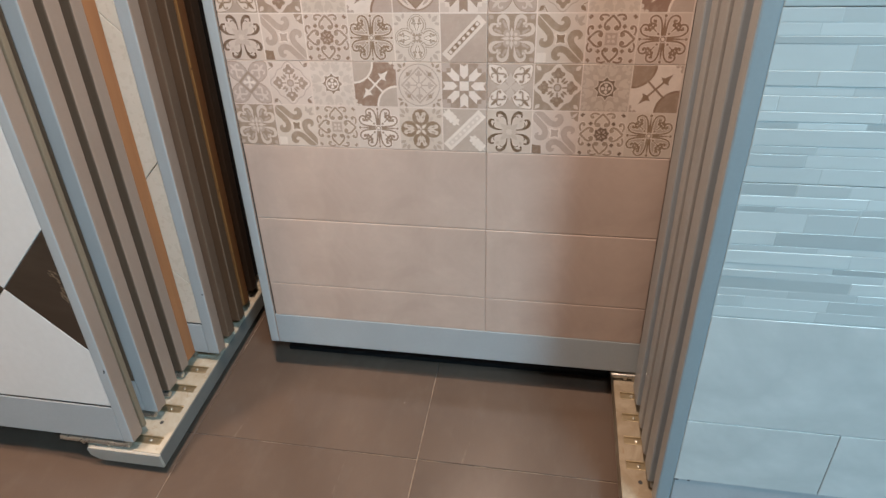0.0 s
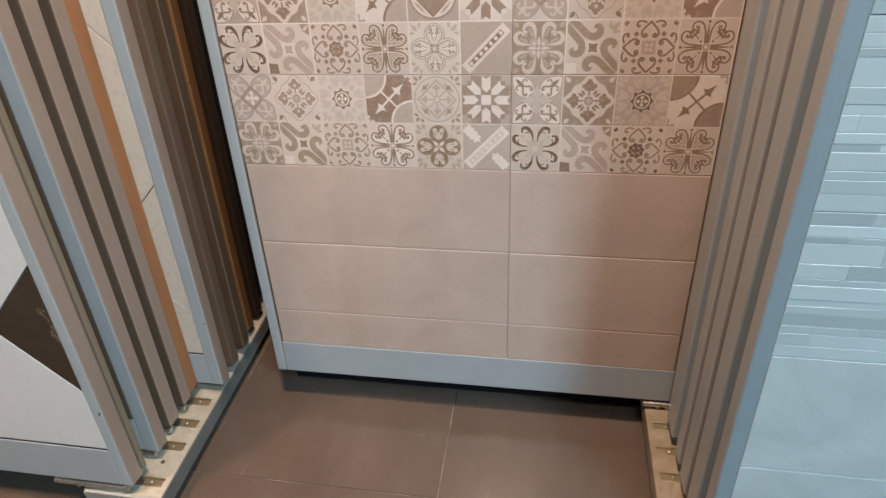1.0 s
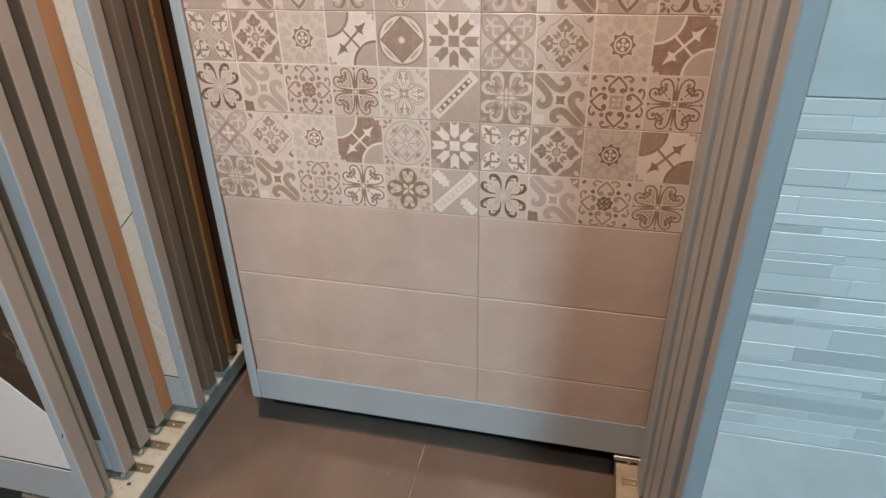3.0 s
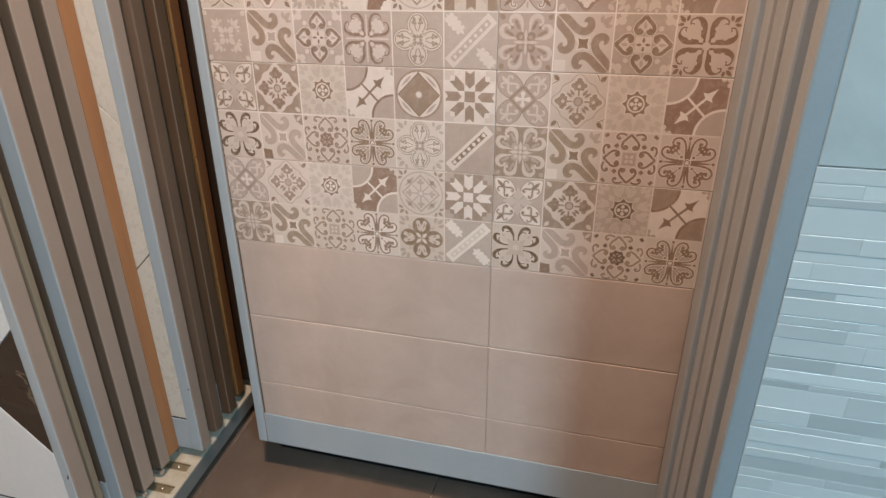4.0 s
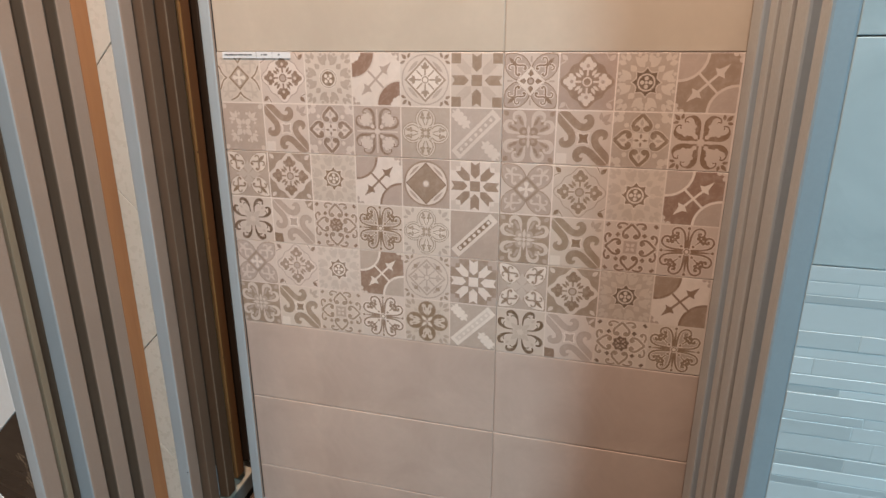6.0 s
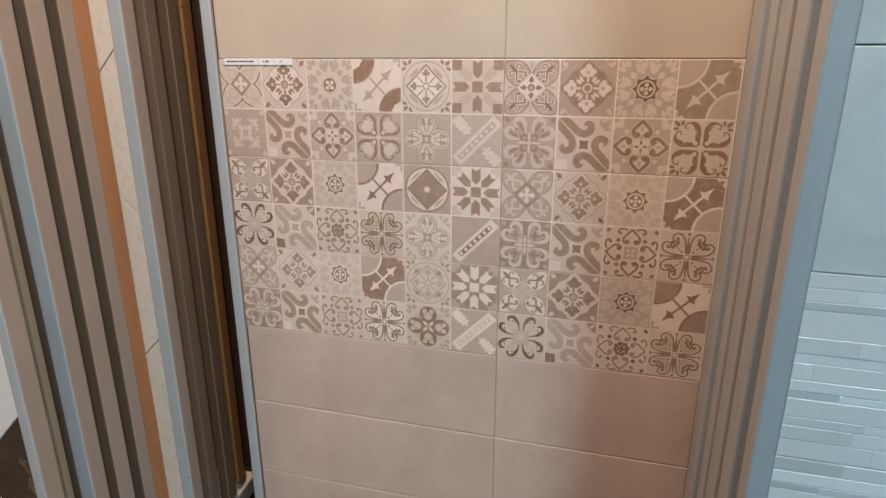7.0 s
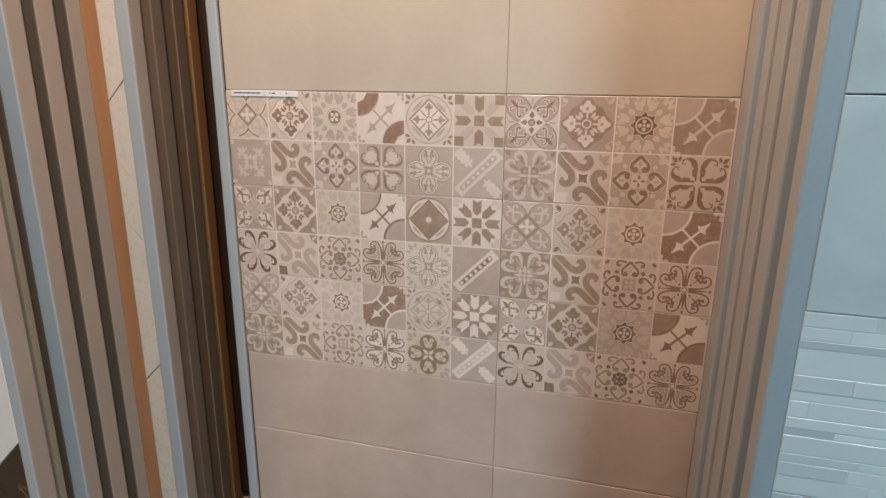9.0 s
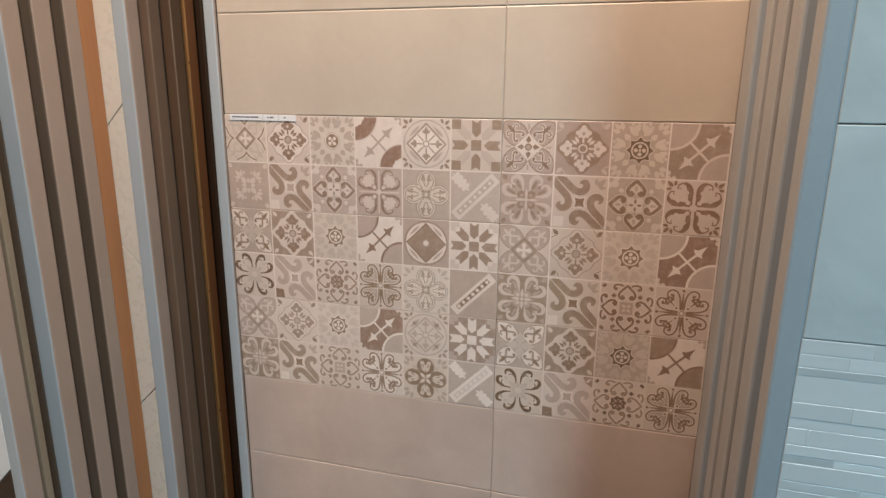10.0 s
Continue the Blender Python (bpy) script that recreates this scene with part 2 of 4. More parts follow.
TONES = [print_tone(n, c) for n, c in (
    ("print_cream", (0.75, 0.64, 0.56)),
    ("print_sand", (0.645, 0.535, 0.458)),
    ("print_beige", (0.475, 0.372, 0.306)),
    ("print_stone", (0.348, 0.254, 0.184)),
    ("print_taupe", (0.278, 0.188, 0.124)),
    ("print_umber", (0.178, 0.114, 0.072)),
    ("print_oat", (0.565, 0.46, 0.388)),
    ("print_russet", (0.300, 0.190, 0.132)),
)]


# ---------------------------------------------------------------- mesh helpers
def part(name, me, material, parent, label="", at=None):
    """Links a bmesh or a mesh as one object under parent."""
    if isinstance(me, bmesh.types.BMesh):
        data = bpy.data.meshes.new(name)
        me.to_mesh(data)
        me.free()
    else:
        data = me
    if not data.materials:
        for mt in (material if isinstance(material, (list, tuple)) else [material]):
            data.materials.append(mt)
    ob = new(name, data)
    ob.parent = parent
    if at is not None:
        ob.location = at
    if label:
        tagged(ob, label)
    return ob


def block(x0, x1, y0, y1, z0, z1, bevel=0.0, seg=2, bm=None):
    """A box between two corners with rounded edges, added to bm."""
    one = bmesh.new()
    bmesh.ops.create_cube(one, size=1.0, matrix=Matrix.Translation(((x0 + x1) / 2, (y0 + y1) / 2, (z0 + z1) / 2)) @ Matrix.Diagonal((x1 - x0, y1 - y0, z1 - z0, 1)))
    if bevel:
        bmesh.ops.bevel(one, geom=one.edges[:], offset=bevel, segments=seg, affect="EDGES", profile=0.5)
    if bm is None:
        return one
    tmp = bpy.data.meshes.new("tmp")
    one.to_mesh(tmp)
    one.free()
    bm.from_mesh(tmp)
    bpy.data.meshes.remove(tmp)
    return bm


def slab(outline, depth, chamfer):
    """A mesh with a flat front at y = 0, whose outline (x, z; counterclockwise from the front) is chamfered and goes back by depth."""
    k = len(outline)
    inner = []
    for i in range(k):
        p, q, r = Vector(outline[i - 1]), Vector(outline[i]), Vector(outline[(i + 1) % k])
        a, b = (q - p).normalized(), (r - q).normalized()
        na, nb = Vector((-a.y, a.x)), Vector((-b.y, b.x))
        d = (na + nb) / max(0.3, 1 + na.dot(nb))
        inner.append(q + d * chamfer)
    verts = [(p.x, 0, p.y) for p in inner] + [(p[0], chamfer * 0.7, p[1]) for p in outline] + [(p[0], depth, p[1]) for p in outline]
    faces = [tuple(range(k))]
    for i in range(k):
        j = (i + 1) % k
        faces += [(i, k + i, k + j, j), (k + i, 2 * k + i, 2 * k + j, k + j)]
    faces.append(tuple(reversed(range(2 * k, 3 * k))))
    me = bpy.data.meshes.new("slab")
    me.from_pydata(verts, [], faces)
    me.update()
    return me


def rect(w, h):
    return [(0, 0), (w, 0), (w, h), (0, h)]


def clip_poly(poly, x0, x1, z0, z1):
    """A convex outline cut to a window."""
    def cut(pts, axis, lim, keep):
        out = []
        for i in range(len(pts)):
            p, q = pts[i - 1], pts[i]
            ip, iq = (p[axis] - lim) * keep >= 0, (q[axis] - lim) * keep >= 0
            if ip != iq:
                f = (lim - p[axis]) / (q[axis] - p[axis])
                out.append((p[0] + f * (q[0] - p[0]), p[1] + f * (q[1] - p[1])))
            if iq:
                out.append(q)
        return out
    for axis, lim, keep in ((0, x0, 1), (0, x1, -1), (1, z0, 1), (1, z1, -1)):
        if len(poly) < 3:
            return []
        poly = cut(poly, axis, lim, keep)
    clean = []
    for p in poly:
        if not clean or math.dist(p, clean[-1]) > 1e-4:
            clean.append(p)
    if len(clean) > 2 and math.dist(clean[0], clean[-1]) < 1e-4:
        clean.pop()
    return clean if len(clean) > 2 else []


def rod(p, q, r, n=16, bm=None):
    bm = bm or bmesh.new()
    p, q = Vector(p), Vector(q)
    m = Matrix.Translation((p + q) / 2) @ (q - p).to_track_quat("Z", "Y").to_matrix().to_4x4()
    bmesh.ops.create_cone(bm, cap_ends=True, segments=n, radius1=r, radius2=r, depth=(q - p).length, matrix=m)
    return bm


# ---------------------------------------------------------------- the room
FX, FY, PITCH, JOINT = -0.165, -0.334, 0.62, 0.0028
X0, X1, Y0, Y1, H = FX - 4 * PITCH, FX + 6 * PITCH, FY - 8 * PITCH, FY + 3 * PITCH, 3.4


def plain(name, x0, x1, y0, y1, z0, z1, mat, label, kind="structure", category="wall"):
    ob = part(name, block(x0, x1, y0, y1, z0, z1), mat, None, label)
    return tagged(ob, label, category, kind=kind)


floor = plain("floor", X0, X1, Y0, Y1, -0.10, -0.003, GROUT, "brown porcelain tile floor with thin pale joints", category="floor")
plain("ceiling", X0, X1, Y0, Y1, H, H + 0.1, CEILPAINT, "white painted showroom ceiling", category="ceiling")
plain("wall_north", X0, X1, Y1, Y1 + 0.15, 0, H, WALLPAINT, "off-white painted wall behind the racks")
plain("wall_west", X0 - 0.15, X0, Y0, Y1, 0, H, WALLPAINT, "off-white painted side wall")
plain("wall_south", X0, X1, Y0 - 0.15, Y0, 0, H, WALLPAINT, "off-white painted wall facing the racks")
plain("wall_east", X1, X1 + 0.15, Y0, Y1, 0, H, WALLPAINT, "off-white painted side wall")


def downlight(x, y):
    """A round recessed lamp: a trim ring and a white reflector cup."""
    top = tagged(new("downlight"), "round white recessed ceiling downlight", "ceiling light", "downlights over the aisle")
    top.location = (x, y, H)
    bm = bmesh.new()
    ring = [[bm.verts.new((r * math.cos(a), r * math.sin(a), z)) for a in (2 * math.pi * i / 40 for i in range(40))] for r, z in ((0.19, -0.001), (0.187, -0.010), (0.165, -0.012), (0.160, -0.002))]
    for a, b in zip(ring, ring[1:]):
        for i in range(40):
            bm.faces.new((a[i], a[(i + 1) % 40], b[(i + 1) % 40], b[i]))
    part("trim_ring", bm, CEILPAINT, top)


for lx, ly in ((0.42, -0.52), (-0.90, -0.90)):
    downlight(lx, ly)

lit = tagged(new("ceiling_panel_light"), "square cool white ceiling panel light in a white frame", "ceiling light")
lit.location = (2.75, -2.60, H)
for x0, x1, y0, y1 in ((-0.45, 0.45, -0.45, -0.435), (-0.45, 0.45, 0.435, 0.45), (-0.45, -0.435, -0.435, 0.435), (0.435, 0.45, -0.435, 0.435)):
    part("frame", block(x0, x1, y0, y1, -0.022, -0.001, 0.002), CEILPAINT, lit)
part("diffuser", block(-0.435, 0.435, -0.435, 0.435, -0.016, -0.002), DIFFUSER, lit, "white glowing diffuser")

# ---------------------------------------------------------------- racks: all panels lean back in their tracks
LEAN, Z0 = 6.5, 0.7075
SN, CS = math.sin(radians(LEAN)), math.cos(radians(LEAN))
RACK = pose(0, 0, Z0, -LEAN, 0, 0)
BOTTOM_Z, TOP_V = 0.106, 1.42


def panel_bottom(n):
    """Height along the lean at which a panel with its front at depth n meets its rail."""
    return (BOTTOM_Z - Z0 + n * SN) / CS


def display_panel(u0, u1, n, label, thick=0.037, stile=0.03, rail=0.10, group="", backing=True, edge=None, face=None, inset=0.03, board=0.008):
    """A framed display panel: two stiles, two rails, a plywood back. Returns the thing and the height of its bottom."""
    v0 = panel_bottom(n)
    top = tagged(new("display_panel"), label, "display panel", group)
    top.matrix_world = RACK @ Matrix.Translation((u0, n, v0))
    w, h = u1 - u0, TOP_V - v0
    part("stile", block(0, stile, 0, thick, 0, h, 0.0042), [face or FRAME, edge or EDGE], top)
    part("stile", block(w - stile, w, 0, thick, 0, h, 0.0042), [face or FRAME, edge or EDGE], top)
    # Side faces take the edge tone, which carries their different light.
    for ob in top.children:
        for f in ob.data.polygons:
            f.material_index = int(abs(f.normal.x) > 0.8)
    part("bottom_rail", block(stile + 0.0004, w - stile - 0.0004, 0.0015, thick, 0.0005, rail, 0.002), face if face is GAPSHADE else FRAME, top)
    part("top_rail", block(stile + 0.0004, w - stile - 0.0004, 0.0015, thick, h - 0.05, h, 0.002), FRAME, top)
    if backing:
        part("back_board", block(inset, w - inset, thick + 0.0005, thick + board, 0.01, h - 0.01, 0.001), BOARD, top, "orange-brown plywood back board")
        part("tile_bed", block(stile - 0.001, w - stile + 0.001, 0.012, thick - 0.002, rail - 0.001, h - 0.049), FILLER, top)
    return top, v0

# ---------------------------------------------------------------- printed motifs, drawn in a cell from -0.5 to 0.5
class Print:
    """Flat printed shapes: outlines with a tone and a layer."""

    rim_of = None

    def __init__(self):
        self.shapes = []

    def rim(self, tone):
        """Dark strokes have a fine pale rim, one tone above the ground."""
        return None if Print.rim_of is None or tone < Print.rim_of + 2 or tone > 5 else max(Print.rim_of - 1, 0)

    def poly(self, pts, tone, layer=1):
        self.shapes.append((list(pts), tone, layer))

    def disc(self, x, y, r, tone, layer=2, k=14):
        self.poly([(x + r * math.cos(2 * math.pi * i / k), y + r * math.sin(2 * math.pi * i / k)) for i in range(k)], tone, layer)
        if self.rim(tone) is not None and r < 0.08:
            r += 0.016
            self.poly([(x + r * math.cos(2 * math.pi * i / k), y + r * math.sin(2 * math.pi * i / k)) for i in range(k)], self.rim(tone), layer - 0.5)

    def stroke(self, pts, w, tone, layer=2, taper=False, closed=False):
        pts = [Vector(p) for p in pts]
        k = len(pts)
        left, right = [], []
        for i, p in enumerate(pts):
            a = pts[i - 1] if i or closed else p
            b = pts[(i + 1) % k] if i < k - 1 or closed else p
            d = (b - a).normalized()
            n = Vector((-d.y, d.x)) * w / 2
            if taper:
                n *= 0.35 + 0.65 * math.sin(math.pi * (0.12 + 0.80 * i / (k - 1)))
            left.append(p + n)
            right.append(p - n)
        for i in range(k if closed else k - 1):
            j = (i + 1) % k
            self.shapes.append(([tuple(right[i]), tuple(right[j]), tuple(left[j]), tuple(left[i])], tone, layer))
            if self.rim(tone) is not None:
                f = 0.5 + 0.5 * (w + 0.032) / w
                ra, rb, la, lb = (left[i].lerp(right[i], f), left[j].lerp(right[j], f), right[i].lerp(left[i], f), right[j].lerp(left[j], f))
                self.shapes.append(([tuple(ra), tuple(rb), tuple(lb), tuple(la)], self.rim(tone), layer - 0.5))

    def ring(self, x, y, r, w, tone, layer=2, k=20, a0=0.0, a1=2 * math.pi):
        full = abs(a1 - a0 - 2 * math.pi) < 1e-6
        m = k if full else k + 1
        self.stroke([(x + r * math.cos(a0 + (a1 - a0) * i / k), y + r * math.sin(a0 + (a1 - a0) * i / k)) for i in range(m)], w, tone, layer, closed=full)

    def around(self, draw, times, start=0.0, mirror=False):
        """Draws a motif several times round the middle."""
        sub = Print()
        draw(sub)
        for i in range(times):
            a = radians(start) + 2 * math.pi * i / times
            c, s = math.cos(a), math.sin(a)
            for pts, tone, layer in sub.shapes:
                self.shapes.append(([(x * c - y * s, x * s + y * c) for x, y in pts], tone, layer))
                if mirror:
                    self.shapes.append(([(x * c + y * s, x * s - y * c) for x, y in reversed(pts)], tone, layer))


def smooth(pts, steps=5):
    """A soft curve through the points."""
    out = []
    k = len(pts)
    for i in range(k - 1):
        p0, p1, p2, p3 = (Vector(pts[max(0, min(k - 1, j))]) for j in (i - 1, i, i + 1, i + 2))
        for s in range(steps):
            t = s / steps
            out.append(0.5 * (2 * p1 + (p2 - p0) * t + (2 * p0 - 5 * p1 + 4 * p2 - p3) * t * t + (3 * p1 - p0 - 3 * p2 + p3) * t ** 3))
    out.append(Vector(pts[-1]))
    return out


def leaf(p, x0, y0, x1, y1, w, tone, layer=2):
    """A pointed leaf from one end to the other."""
    a, b = Vector((x0, y0)), Vector((x1, y1))
    d = b - a
    n = Vector((-d.y, d.x)).normalized() * w
    one = [a + d * t + n * math.sin(math.pi * t ** 0.8) for t in (0, .2, .4, .6, .8, 1)]
    two = [a + d * t - n * math.sin(math.pi * t ** 0.8) for t in (.8, .6, .4, .2)]
    p.poly([tuple(q) for q in two[::-1][:0] + list(reversed(one + two))], tone, layer)


def petal_shape(s=1.0):
    """A petal that fills one corner, its flat end towards the middle."""
    right = [(.165, .110), (.215, .150), (.30, .182), (.39, .190), (.49, .155), (.585, .085), (.655, .02)]
    pts = [(x, -y) for x, y in right] + [(x, y) for x, y in reversed(right)]
    cx = .40
    return [(cx + (x - cx) * s, y * s) for x, y in pts]


def wide_petal(s=1.0):
    """A petal whose flat end is one side of the standing square, its sides meeting the next petals."""
    right = [(.172, .172), (.25, .204), (.35, .216), (.44, .203), (.52, .164), (.60, .092), (.655, .02)]
    pts = [(x, -y) for x, y in right] + [(x, y) for x, y in reversed(right)]
    return [(.40 + (x - .40) * s, y * s) for x, y in pts]


def fleur(q, tone, w=.040, layer=4, s=1.0):
    """Three leaves outward and two hooked curls inward, along +x."""
    leaf(q, .41, 0, .41 + .17 * s, 0, .032 * s, tone, layer)
    for k in (1, -1):
        q.stroke(smooth([(.41, .010 * k), (.455, .05 * k), (.47, .10 * k), (.435, .135 * k), (.40, .115 * k)], 3), w * .8, tone, layer)
        q.stroke(smooth([(.44, .006 * k), (.37, .022 * k), (.325, .065 * k), (.275, .105 * k), (.225, .095 * k), (.225, .055 * k)], 3), w, tone, layer)
        q.disc(.238, .066 * k, .022, tone, layer, 8)


def lattice(p, bg, m, acc):
    """Four corner petals round a standing square, a sprig in each."""
    def corner(q):
        q.poly(wide_petal(1.0), m, 1)
        q.poly(wide_petal(.925), acc, 2)
        fleur(q, m, .030, 4, 1.0)
    p.around(corner, 4, 45)
    p.poly([(.262, 0), (0, .262), (-.262, 0), (0, -.262)], 0, 3)
    p.around(lambda q: q.poly([(.075, 0), (.125, -.052), (.215, 0), (.125, .052)], m, 4), 4)
    p.disc(0, 0, .068, m, 5, 12)
    p.disc(0, 0, .040, 2, 6, 10)
    p.around(lambda q: q.stroke([(.33, 0), (.43, 0)], .035, acc, 3), 4)


def lattice_square(p, bg, m, acc):
    """The same petals with pale sprigs, round a dark outlined square with a pale cross."""
    plain_petals = m > 3 and acc == 1

    def corner(q):
        if not plain_petals:
            q.poly(wide_petal(1.0), m, 1)
            q.poly(wide_petal(.93), acc, 2)
        fleur(q, 6 if plain_petals else bg, .040, 4, 1.0)
    p.around(corner, 4, 45)
    if plain_petals:
        for s in (1, -1):
            p.around(lambda q: q.stroke(smooth([(.285, 0), (.335, .030 * s), (.40, .105 * s), (.455, .235 * s)], 4), .034, m, 5), 4)
        p.around(lambda q: q.disc(.43, 0, .05, 6, 2, 10), 4)
    p.poly([(.245, 0), (0, .245), (-.245, 0), (0, -.245)], m, 3)
    p.poly([(.196, 0), (0, .196), (-.196, 0), (0, -.196)], 2 if plain_petals else acc, 4)
    p.around(lambda q: (q.disc(.105, 0, .046, 0, 5, 10), q.disc(.05, 0, .030, 0, 5, 8)), 4)
    p.disc(0, 0, .03, 0, 6, 8)


def four_fleur(p, bg, m, acc):
    """Four pale corner petals, each with a three-leaved flower."""
    def one(q):
        q.poly(petal_shape(1.02), max(bg - 1, 0) if acc else 3, 1)
        q.poly(petal_shape(.95), acc, 2)
        fleur(q, m, .028, 4, 1.1)
    p.around(one, 4, 45)
    p.around(lambda q: q.poly([(.0, 0), (.13, -.10), (.30, 0), (.13, .10)], 6, 2), 4)


def medallion(p, bg, m, acc):
    """A lobed medallion with a four-armed blossom and leaves in the corners."""
    k = 56

    def lobed(r, t=.05):
        out = []
        for i in range(k):
            a = 2 * math.pi * i / k
            d = r + t * math.cos(4 * a) + .026 * math.cos(8 * a)
            out.append((d * math.cos(a), d * math.sin(a)))
        return out
    p.poly(lobed(.424, .044), (2 if bg < 2 else 1) if acc != 3 else 2, 1)
    p.poly(lobed(.402, .044), acc, 2)

    def arm(q):
        q.stroke([(.09, 0), (.25, 0)], .035, m, 3)
        q.disc(.265, 0, .072, m, 3, 12)
        q.disc(.372, 0, .052, m, 3, 10)
        q.stroke([(.29, 0), (.35, 0)], .06, m, 3)
        for s in (1, -1):
            q.disc(.285, .100 * s, .046, m, 3, 10)
            q.disc(.225, .066 * s, .032, m, 3, 8)
            q.disc(.335, .052 * s, .030, m, 3, 8)
        q.disc(.27, 0, .034, bg if 0 < bg < 4 else acc, 4, 8)
    p.around(arm, 4)
    for s in (9.5, -9.5):
        p.around(lambda q: leaf(q, .13, 0, .265, 0, .028, m, 3), 4, 45 + s)
    p.disc(0, 0, .105, acc, 3, 14)
    p.disc(0, 0, .086, m, 4, 14)
    p.disc(0, 0, .060, 2 if m > 2 else acc, 5, 12)
    corner = acc if bg > 2 else (1 if acc == 3 else 4)

    def sprig(q):
        leaf(q, .51, 0, .655, 0, .042, corner, 3)
        if bg < 3:
            q.stroke(smooth([(.52, .03), (.545, .10), (.55, .14)], 2), .018, corner, 3)
    p.around(sprig, 4, 45)


def oct_core(p, bg, m, acc, points):
    def faint(q):
        leaf(q, .255, .045, .43, .215, .062, acc, 1)
        q.disc(.385, .072, .062, acc, 1, 12)
        q.disc(.455, .145, .030, acc, 1, 10)
        leaf(q, .40, .02, .485, .06, .03, acc, 1)
    p.around(faint, 4, 0, True)

    def bunch(q):
        leaf(q, .26, 0, .40, 0, .055, acc, 1)
        leaf(q, .47, .03, .60, .105, .045, acc, 1)
        leaf(q, .52, 0, .665, 0, .035, acc, 1)
    p.around(bunch, 4, 45, True)
    if points:
        pts = []
        for i in range(48):
            f = (i % 6) / 6
            r = .178 + .062 * abs(2 * f - 1) ** 2.2
            pts.append((r * math.cos(2 * math.pi * i / 48), r * math.sin(2 * math.pi * i / 48)))
        p.poly([(x * 1.12, y * 1.12) for x, y in pts], max(bg - 1, 0), 2)
        p.poly(pts, m, 3)
        p.disc(0, 0, .152, max(bg - 1, 0), 4, 20)
        p.disc(0, 0, .124, m, 5, 20)
    else:
        p.disc(0, 0, .178, 0, 2, 20)
        p.ring(0, 0, .172, .014, 3, 3, 22)
        p.disc(0, 0, .142, m, 5, 20)
    p.around(lambda q: q.disc(.070, 0, .037, max(bg - 1, 0), 6, 8), 4, 45 if not points else 0)
    p.disc(0, 0, .026, max(bg - 1, 0), 7, 8)


def oct_star(p, bg, m, acc):
    """Faint foliage round a small eight-pointed star with a cross in a ring."""
    oct_core(p, bg, m, acc, True)


def oct_ring(p, bg, m, acc):
    """Faint foliage round a dark disc with a white rim and a cross."""
    oct_core(p, bg, m, acc, False)


def quarter(p, bg, m, acc):
    """Quarter discs in two corners and a diagonal arrow cross."""
    def arc(sx, sy, r, tone, layer):
        pts = [(sx * .488, sy * .488)] + [(sx * .488 - sx * r * math.cos(a), sy * .488 - sy * r * math.sin(a)) for a in (math.pi / 2 * i / 14 for i in range(15))]
        p.poly(pts if sx * sy > 0 else pts[::-1], tone, layer)
    for sx, sy in ((-1, 1), (1, -1)):
        if acc > 3:
            arc(sx, sy, .475, 1, 1)
        arc(sx, sy, .475 if acc < 4 else .45, m if acc < 4 else acc, 2)
        arc(sx, sy, .430, acc, 3)
        if acc > 3:
            for d in ((.46, .46), (.47, .36), (.36, .47), (.40, .40)):
                p.disc(sx * d[0], sy * d[1], .062, bg, 4, 10)

    def tip(q):
        q.stroke([(0, 0), (.24, 0)], .044, m, 4)
        q.poly([(.185, 0), (.20, -.03), (.235, -.118), (.275, -.055), (.33, -.034), (.45, 0), (.33, .034), (.275, .055), (.235, .118), (.20, .03)], m, 4)
    p.around(tip, 2, 45)
    p.around(lambda q: q.stroke([(0, 0), (.225, 0)], .040, m, 4), 2, 135)
    lobe = 1 if bg > 2 else 2
    for sx, sy in ((1, 1), (-1, -1)):
        for d in ((.47, .47), (.48, .38), (.38, .48)):
            p.disc(sx * d[0], sy * d[1], .045, lobe, 3, 10)


def circle_diamond(p, bg, m, acc):
    """A ring with a standing square in it."""
    p.disc(0, 0, .462, m, 1, 36)
    p.disc(0, 0, .428, acc, 2, 36)
    p.poly([(.425, 0), (0, .425), (-.425, 0), (0, -.425)], 4, 3)
    p.poly([(.395, 0), (0, .395), (-.395, 0), (0, -.395)], m, 4)
    p.disc(0, 0, .075, bg, 5, 14)
    p.disc(0, 0, .054, acc, 6, 12)
    p.around(lambda q: leaf(q, .352, -.15, .352, .15, .026, 2, 3), 4, 45)


def circle_cross(p, bg, m, acc):
    """A faint ring, a standing outlined square and a cross with lily ends."""
    p.disc(0, 0, .47, min(acc + 1, 2), 1, 36)
    p.disc(0, 0, .445, acc, 2, 36)
    p.around(lambda q: leaf(q, .34, -.15, .34, .15, .035, min(acc + 1, 2), 3), 4, 45)
    p.poly([(.415, 0), (0, .415), (-.415, 0), (0, -.415)], m, 4)
    p.poly([(.365, 0), (0, .365), (-.365, 0), (0, -.365)], acc if m < 3 else 0, 5)

    def arm(q):
        q.stroke([(.05, 0), (.25, 0)], .030, m, 6)
        leaf(q, .21, 0, .335, 0, .040, m, 6)
        for s in (1, -1):
            leaf(q, .20, .01 * s, .265, .085 * s, .026, m, 6)
    p.around(arm, 4)
    p.around(lambda q: q.stroke([(.05, 0), (.245, 0)], .026, m, 6), 4, 45)
    if m < 3:
        p.around(lambda q: leaf(q, .29, 0, .40, 0, .045, 3, 6), 4, 45)
    p.disc(0, 0, .070, m, 7, 14)
    p.disc(0, 0, .046, acc if m < 3 else 0, 8, 12)

    def corner(q):
        leaf(q, .53, 0, .66, 0, .034, 4 if m > 2 else 3, 3)
        leaf(q, .52, .035, .56, .15, .028, 4 if m > 2 else 3, 3)
        leaf(q, .52, -.035, .56, -.15, .028, 4 if m > 2 else 3, 3)
    p.around(corner, 4, 45)


